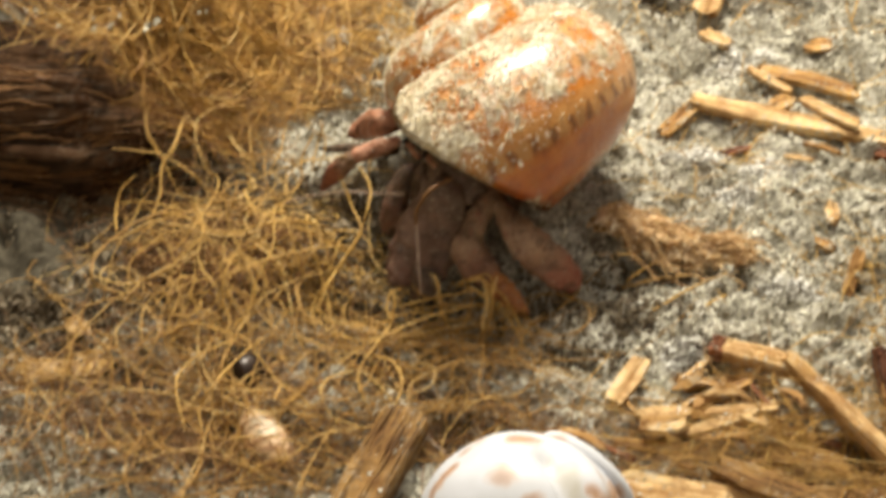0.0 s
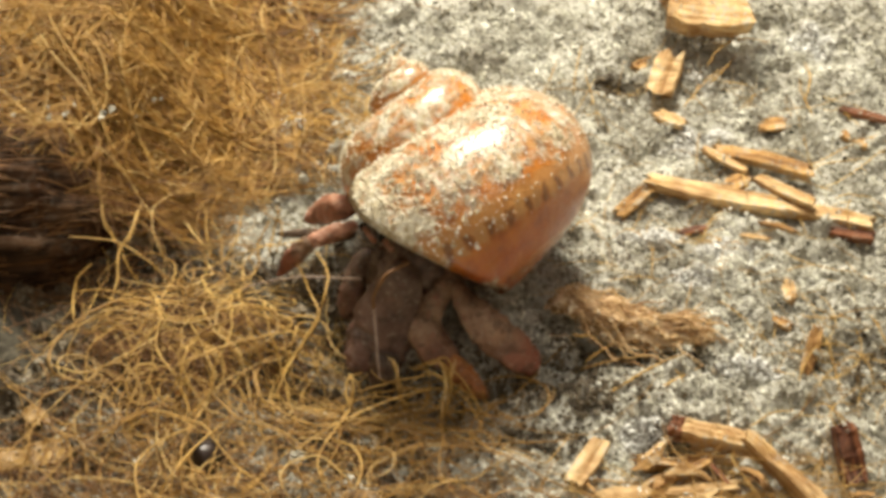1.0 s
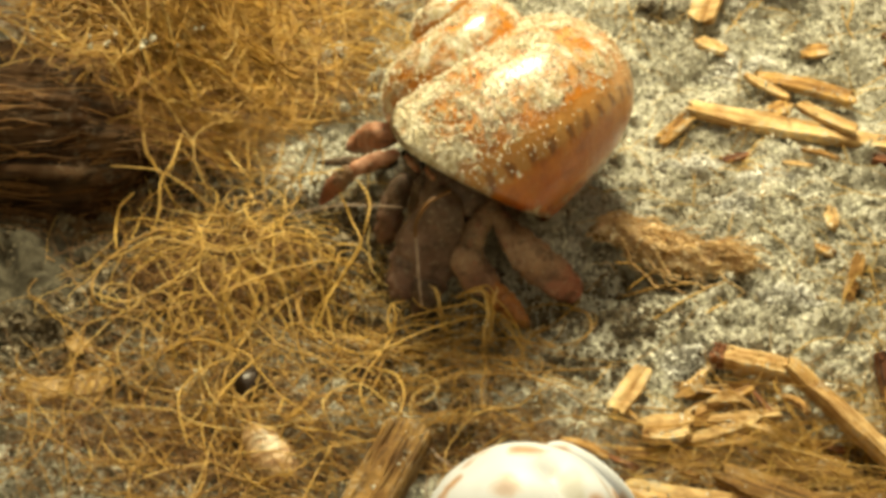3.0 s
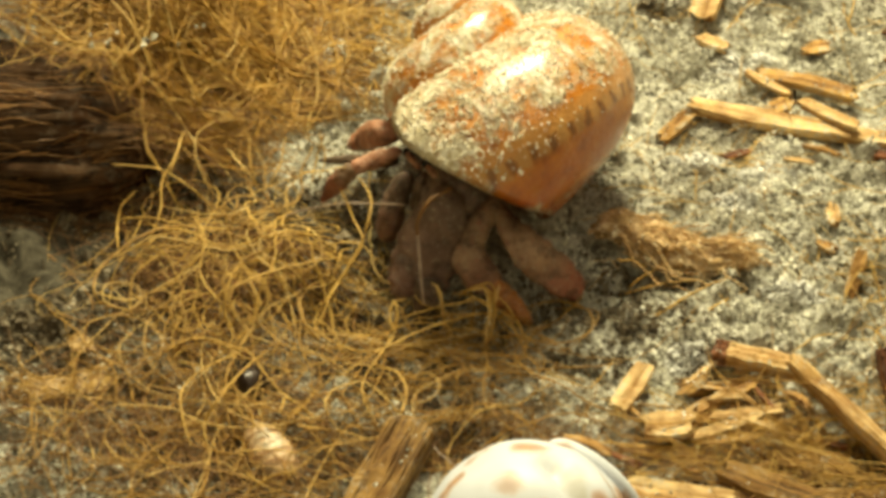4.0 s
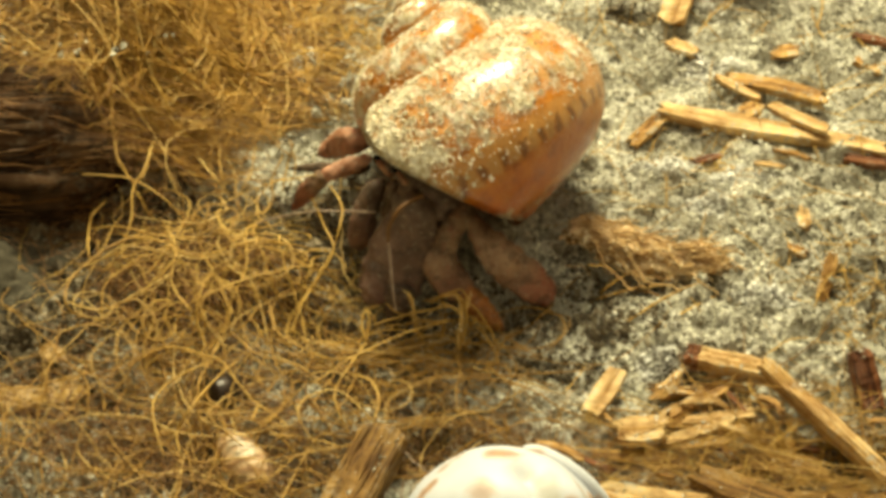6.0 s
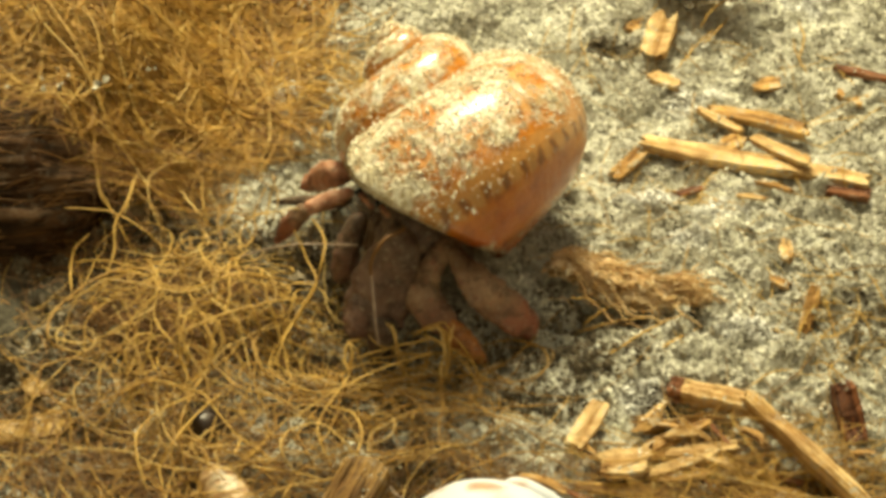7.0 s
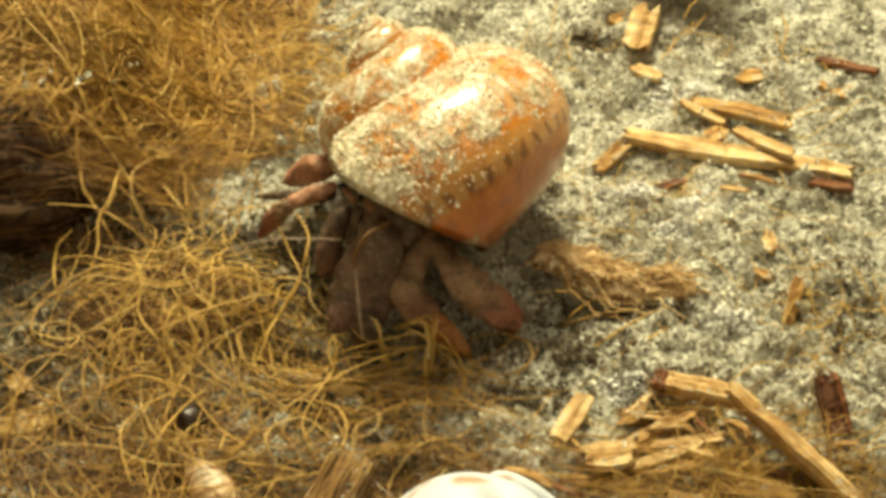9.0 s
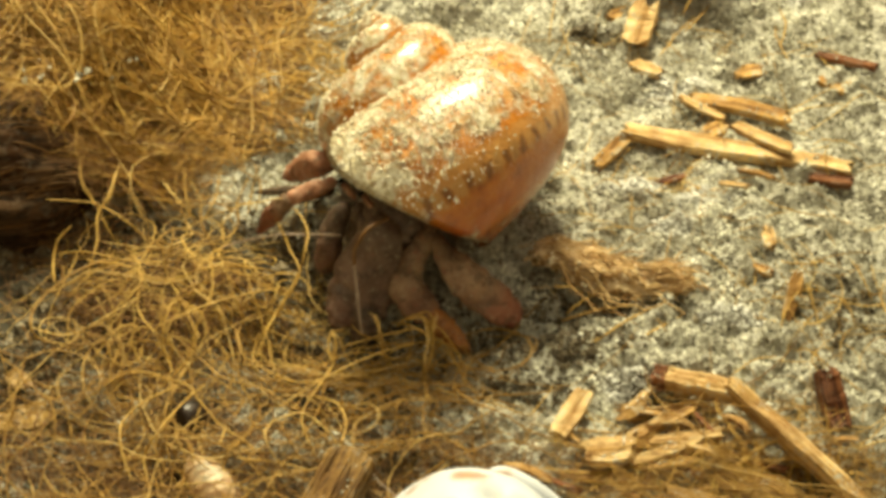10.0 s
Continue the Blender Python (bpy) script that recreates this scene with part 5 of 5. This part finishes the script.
def strands(region, count, length, height, heading, radius, curl, seed, lift=1.2, fence=None, low=0.25):
    """Many fibres at once. region: an x, y sampler; height(x, y): the pile's top over the sand."""
    r = np.random.default_rng(seed)
    pieces = []
    n = 15 if length < 40 else 26
    for i in range(count):
        x, y = region(r)
        a = heading(r)
        L = length * r.uniform(0.5, 1.35)
        turn = r.normal(0, curl) / n
        wig = np.cumsum(r.normal(0, curl * 0.10, n))
        ang = a + turn * np.arange(n) + wig * 0.5
        step = L / n
        px = x + np.cumsum(np.cos(ang)) * step - np.cos(a) * L / 2
        py = y + np.cumsum(np.sin(ang)) * step - np.sin(a) * L / 2
        if fence:
            py = py + max(0.0, float((fence(px) - 1.2 - 1.5 * r.random() - py).max()))
        top = height(px, py)
        level = r.uniform(low, 1.0) ** 0.7
        k = np.linspace(0, 1, n)
        arch = lift * r.uniform(-0.3, 1.0) * np.sin(np.pi * k) + r.normal(0, 0.5) * k
        gz = np.convolve(np.pad(ground_z(px, py), 3, mode="edge"), np.ones(7) / 7, mode="valid")
        pz = np.maximum(gz + 0.6, gz + top * level + arch + 0.5 * value(k * 4 + i, k * 0, 61))
        p = np.stack([px, py, pz], 1)
        rad = radius * (0.28 + 0.62 * r.random() ** 1.6)
        pieces.append(tube(p, rad * np.sqrt(np.clip(1 - (2 * k - 1) ** 6, 0.04, 1)) * (1 - 0.3 * k), 5, 0.85))
    return pieces


def oval(cx, cy, rx, ry, turn=0.0, power=0.6):
    c, s = math.cos(radians(turn)), math.sin(radians(turn))

    def pick(r):
        a, d = r.uniform(0, 2 * np.pi), r.uniform(0, 1) ** power
        u, v = rx * d * np.cos(a), ry * d * np.sin(a)
        return cx + u * c - v * s, cy + u * s + v * c
    return pick


def mound(cx, cy, rx, ry, top, turn=0.0):
    return lambda x, y: top * np.clip(bump_at(x, y, cx, cy, rx, ry, turn) * 1.35, 0, 1)


def any_way(r):
    return r.uniform(0, 2 * np.pi)


def way(mean, spread_by):
    return lambda r: radians(mean) + r.normal(0, radians(spread_by)) + (np.pi if r.random() < 0.5 else 0)


MAT_EDGE = 18.5


def mat_edge(x):
    return MAT_EDGE + 4.0 * smoothstep(-46, -62, x) + 15 * smoothstep(-42, -16, x) + 2.5 * value(x / 9, x * 0, 71)


def mat_top(x, y):
    """The fibre mat's height over the log and behind it; past its front edge it hangs over."""
    side = smoothstep(-20, -58, x)
    hang = np.clip(mat_edge(x) - y, 0, 14)
    slope = 1 - 0.65 * (1 - smoothstep(0, 26, y - mat_edge(x))) * smoothstep(-62, -46, x)
    return np.maximum(slope * side * (26 + 4 * value(x / 16, y / 16, 72)) - 0.035 * hang ** 2, 0) + 1.0


def fibre_heap(name, pieces, mat, label, single=0):
    """A heap of fibres: the first `single` of them are parts of their own, the rest is joined."""
    if not single:
        v, f = joined(pieces)
        return thing(name, mesh_of(name, v * MM, f), mat, label, "coconut fiber", kind="stuff")
    heap = tagged(new(name), label, "coconut fiber")
    for v, f in pieces[:single]:
        part("fiber", mesh_of("fiber", v * MM, f), mat, heap)
    if len(pieces) > single:
        v, f = joined(pieces[single:])
        tagged(part("fiber_rest", mesh_of("fiber_rest", v * MM, f), mat, heap), kind="stuff")
    return heap


def build_fibre_heaps():
    def mat_region(r):
        while True:
            x = r.uniform(-118, -18)
            y = float(mat_edge(x)) + 6 + r.uniform(0, 1) ** 1.15 * 84
            if x > -62 - 7 * r.random() or r.random() < 0.12:
                return x, y

    fibre_heap("fiber_mat", sorted(strands(mat_region, 3600, 32, mat_top, any_way, 0.235, 1.5, 1, fence=mat_edge, low=0.72), key=lambda q: q[0][:, 1].mean()), FIBRE, "thick mat of golden coconut fibre over the log", 300)
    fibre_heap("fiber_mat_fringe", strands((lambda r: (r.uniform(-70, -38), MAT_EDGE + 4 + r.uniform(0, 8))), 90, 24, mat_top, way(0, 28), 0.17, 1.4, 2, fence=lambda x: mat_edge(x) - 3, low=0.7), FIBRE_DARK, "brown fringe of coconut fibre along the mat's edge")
    # deep layer: darker coir carries the shade inside the mat
    fibre_heap("fiber_underside", strands(mat_region, 1400, 30, lambda x, y: mat_top(x, y) * 0.9, any_way, 0.24, 1.2, 3, fence=lambda x: mat_edge(x) + 3, low=0.6), FIBRE_DARK, "brown coconut fibre deep in the mat, toned dark for shade")
    clump = mound(-38, -8, 22, 15, 7.5)
    fibre_heap("fiber_clump", strands(oval(-33.5, -11, 11, 7), 125, 42, clump, way(5, 50), 0.255, 5.2, 4, 3.5), FIBRE_PALE, "tangled clump of golden coconut fibre on sand", 300)
    # brown core, dark in colour for the shaded gaps between top strands
    fibre_heap("fiber_clump_core", strands(oval(-36, -9.5, 16, 11), 320, 26, mound(-36, -9.5, 18, 12, 5), any_way, 0.17, 2.4, 5), FIBRE_DARK, "brown core of the coconut fibre clump, toned dark for the shade inside")
    fibre_heap("fiber_litter", strands(oval(-30, -36, 42, 14), 150, 46, lambda x, y: 2.6 + 0 * x, way(-8, 40), 0.225, 3.4, 6, 3.0), FIBRE, "loose coconut fibre strewn over the sand", 300)
    fibre_heap("fiber_litter_dark", strands(oval(-32, -40, 44, 18), 290, 22, lambda x, y: 1.6 + 0 * x, any_way, 0.16, 1.4, 7), FIBRE_DARK, "brown coconut fibre strewn over the sand")
    fibre_heap("fiber_litter", strands(oval(-32, -52, 15, 7), 70, 38, lambda x, y: 2.8 + 0 * x, way(-25, 30), 0.25, 2.4, 45, 2.5), FIBRE, "golden coconut fibre strewn over the sand near the small shell", 300)
    fibre_heap("fiber_litter_dark", strands(oval(-33, -50, 18, 10), 150, 22, lambda x, y: 2.0 + 0 * x, way(-15, 50), 0.15, 1.6, 46), FIBRE_DARK, "brown coconut fibre strewn under the golden litter")
    fibre_heap("fiber_litter", strands(oval(-57, -40, 16, 12), 45, 34, lambda x, y: 2.2 + 0 * x, way(-12, 35), 0.21, 2.2, 47, 2.0), FIBRE, "loose golden coconut fibre by the leaf scraps", 300)
    fibre_heap("fiber_litter_dark", strands(oval(-57, -42, 20, 14), 120, 20, lambda x, y: 1.6 + 0 * x, way(-10, 50), 0.15, 1.6, 48), FIBRE_DARK, "brown coconut fibre by the leaf scraps")
    fibre_heap("fiber_trail", strands(oval(1, -26.5, 16, 6), 120, 20, lambda x, y: 3.6 + 0 * x, way(15, 40), 0.19, 2.2, 8, 2.5), FIBRE, "loose coconut fibre before the crab", 300)
    fibre_heap("fiber_debris", strands(oval(58, -48, 28, 15), 210, 22, lambda x, y: 2.6 + 0 * x, way(-15, 45), 0.18, 1.2, 9), FIBRE_PALE, "coconut fibre among the wood chips")
    fibre_heap("fiber_debris_top", strands(oval(62, -50, 25, 12), 70, 28, lambda x, y: 5.5 + 0 * x, way(-12, 35), 0.2, 1.6, 12, 2.0), FIBRE, "loose coconut fibre lying over the wood chips", 300)
    fibre_heap("fiber_sparse", strands(oval(56, 30, 42, 46), 170, 13, lambda x, y: 0.8 + 0 * x, any_way, 0.16, 0.6, 10), FIBRE_PALE, "thin stray fibres on the sand")
    fibre_heap("husk_fuzz", strands(oval(60, -53, 30, 12), 520, 9, lambda x, y: 3.2 + 0 * x, way(-12, 40), 0.10, 1.2, 41, 1.2), FIBRE_DARK, "brown shredded husk among the wood chips")
    fibre_heap("husk_fuzz", strands(oval(56, -50, 26, 9), 260, 10, lambda x, y: 3.4 + 0 * x, way(-15, 40), 0.10, 1.2, 42, 1.2), FIBRE_PALE, "pale shredded husk among the wood chips")
    fibre_heap("husk_fuzz", strands(oval(16, -47, 24, 7), 330, 10, lambda x, y: 1.6 + 0 * x, way(-8, 45), 0.11, 1.3, 43, 1.2), FIBRE_DARK, "brown shredded husk on the sand by the white shell")
    fibre_heap("husk_fuzz", strands(oval(12, -43, 22, 8), 120, 13, lambda x, y: 1.8 + 0 * x, way(0, 45), 0.12, 1.5, 44, 1.2), FIBRE, "golden shredded husk on the sand by the white shell")
    r = np.random.default_rng(77)
    pieces = []
    for i in range(230):
        x0, a = r.uniform(-118, -53), radians(r.uniform(100, 235))
        L = min(r.uniform(12, 38), -50 - x0)
        k = np.linspace(0, 1, 14)
        px = x0 + L * k
        fade = np.sqrt(np.clip(1 - (np.clip(px + 72, 0, 99) / 23) ** 2.2, 0.02, 1))
        rr = (16.3 + r.uniform(0, 1.6)) * fade
        ang = a + 0.14 * value(k * 2 + i, k * 0, 91)
        p = np.stack([px, LOG[1] + np.cos(ang) * rr, np.maximum(LOG[2] + np.sin(ang) * rr, 1.0) + 0.8 * value(k * 5 + i, k * 0, 92)], 1)
        pieces.append(tube(p, 0.15 * r.uniform(0.4, 1.4), 5))
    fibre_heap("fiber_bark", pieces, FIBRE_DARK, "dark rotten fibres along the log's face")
    cx, cy = 79.4, -12.1
    fibre_heap("fiber_scatter", strands(oval(cx, cy, 13, 16, 0, 0.5), 42, 15, lambda x, y: 2.2 + 0 * x, way(-20, 50), 0.2, 1.3, 33, 2.0), FIBRE_PALE, "loose coconut fibre strewn on the sand by a bark piece", 300)
    cx, cy = -9.6, 56.3
    fibre_heap("fiber_mat_edge", strands(oval(cx, cy, 9, 15), 85, 17, lambda x, y: 2.5 + 0 * x, way(70, 50), 0.2, 1.5, 31, 2.5), FIBRE_PALE, "thin stray coconut fibre at the mat's edge", 300)

    def drape_top(x, y):
        """Fibre sagging from the mat over the log's end down to the sand."""
        return 3.0 + 13.0 * smoothstep(-28, -56, x) + 4.0 * smoothstep(14, 30, y)
    fibre_heap("fiber_drape", strands((lambda r: (r.uniform(-50, -30), r.uniform(16, 27))), 110, 22, drape_top, way(9, 17), 0.17, 1.2, 21, 1.5, low=0.75), FIBRE, "loose coconut fibre draped over the log's end", 300)
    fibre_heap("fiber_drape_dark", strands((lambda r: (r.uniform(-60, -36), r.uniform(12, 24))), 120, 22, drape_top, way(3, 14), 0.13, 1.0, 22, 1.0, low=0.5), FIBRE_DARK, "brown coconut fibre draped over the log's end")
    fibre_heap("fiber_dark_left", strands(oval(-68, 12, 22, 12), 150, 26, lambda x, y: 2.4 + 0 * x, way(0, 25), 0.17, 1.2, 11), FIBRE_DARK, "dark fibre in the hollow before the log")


def build_husk():
    """A torn bundle of husk fibre on the sand beside the crab."""
    r = np.random.default_rng(15)
    a, c = np.array((26.4, -0.2, 5.9)), np.array((53.6, -8.4, 6.0))
    d = (c - a) / np.linalg.norm(c - a)
    s = np.cross(d, (0, 0, 1))
    husk = new("husk_bundle")
    tagged(husk, "torn pale brown coconut husk bundle with frayed end", "coconut husk")
    n, m = 46, 26
    k = np.linspace(0, 1, n)
    line = a + (c - a) * k[:, None] + s * (1.2 * value(k * 3, k * 0, 83))[:, None]
    line[:, 2] = ground_z(line[:, 0], line[:, 1], 0.0) * 0.5 + 4.0 - 1.2 * k
    v, f = tube(line, (4.3 - 0.9 * k) * np.sin(np.pi * np.clip(k * 0.92 + 0.05, 0, 1)) ** 0.5, m, 0.75)
    ang = np.tile(np.arange(m) / m * 8, n)
    kk, mid = np.repeat(k, m), np.repeat(line, m, axis=0)
    v = mid + (v - mid) * (1 + 0.34 * value(kk * 7, ang, 84) + 0.22 * value(kk * 6, ang * 4, 85) + 0.20 * value(kk * 22, ang * 3, 86))[:, None]
    part("core", mesh_of("core", v * MM, f), HUSK_PALE, husk, "lumpy torn husk core")
    on = r.integers(0, len(v), 900)
    tagged(part("husk_dust", grains("husk_dust", v[on] + r.normal(0, 0.25, (900, 3)), r.gamma(4, 0.07, 900) + 0.1), HUSK_CRUMB, husk, "pale and brown crumbs of husk"), kind="stuff")
    pieces = []
    for i in range(140):
        k0 = r.uniform(0, 0.8)
        k = np.linspace(k0, k0 + r.uniform(0.15, 0.4), 12)
        o, drift = r.normal(0, 2.0), r.normal(0, 5.5)
        p = a + (c - a) * k[:, None] + s * (o + drift * (k - k0) * 2 + 0.6 * value(k * 9 + i, k * 0, 81))[:, None]
        p[:, 2] = ground_z(p[:, 0], p[:, 1], 0.0) * 0.5 + 1.0 + 6.6 * np.exp(-(o / 3.2) ** 2) * r.uniform(0.75, 1.1) * (1 - 0.25 * k) + 0.8 * value(k * 7 + i, k * 0, 82)
        p = p + 0.35 * np.stack([value(k * 22 + i, k * 0, 95), value(k * 22 + i, k * 0, 96), value(k * 22 + i, k * 0, 97)], 1)
        pieces.append(tube(p, 0.12 * r.uniform(0.4, 1.5), 5))
    v, f = joined(pieces)
    tagged(part("fringe", mesh_of("fringe", v * MM, f), FIBRE_HUSK, husk, "frayed pale husk fibres"), kind="stuff")
    for i, (p, q) in enumerate((((31.8, -10.9, 1.5), (38.7, -8.4, 4.8)), ((31.0, -12.1, 1.2), (44.0, -11.8, 4.4)), ((35.4, -19.3, 2.7), (48.9, -13.0, 6.5)), ((41.9, -21.4, 3.6), (51.8, -12.7, 2.6)), ((29.6, -8.6, 5.9), (35.2, -7.9, 3.4)))):
        fibre([p, tuple((np.array(p) + np.array(q)) / 2 + (0, 0, 0.8)), q], 0.48)


def build_crumbs():
    n = 16
    x = rng.choice(np.array([-58.0, -52.0, -50.0, -68.0, -46.5]), n) + rng.normal(0, 1.6, n)
    y = MAT_EDGE + 6.5 + rng.normal(0, 1.8, n)
    s = rng.gamma(6.0, 0.06, n) + 0.1
    c = np.stack([x, y, 27.0 + np.abs(rng.normal(0, 1.0, n))], 1)
    thing("sand_crumbs", grains("sand_crumbs", c, s), GRAIN, "pale sand crumbs lying on the fibre mat", "sand", kind="stuff")


def build_dust():
    c = np.array([tuple(p) for p in DUST]) / MM + rng.normal(0, 0.12, (len(DUST), 3))
    thing("sand_dust", grains("sand_dust", c, rng.gamma(5.0, 0.04, len(c)) + 0.07), GRAIN_WHITE, "pale sand grains lying on the wood chips", "sand", kind="stuff")


build_crumbs()
build_dust()
build_loose_fibres()
build_fibre_heaps()
build_husk()


def motions():
    """The crab stands still; its small claw draws back a millimetre and then stirs a little."""
    walk(crab, [(0.0, pose(0, 0, 0)), (10.0, pose(0, 0, 0))])
    stir = ((0.0, 0.7, -0.5), (1.5, 0.7, -0.5), (1.8, 0.4, -0.3), (2.2, 0.0, 0.0), (5.0, -0.1, 0.1), (7.5, 0.1, 0.0), (8.5, 0.0, 0.0), (10.0, 0.1, -0.1))
    walk(small_claw, [(t, pose(dx * MM, 0, dz * MM)) for t, dx, dz in stir])


motions()
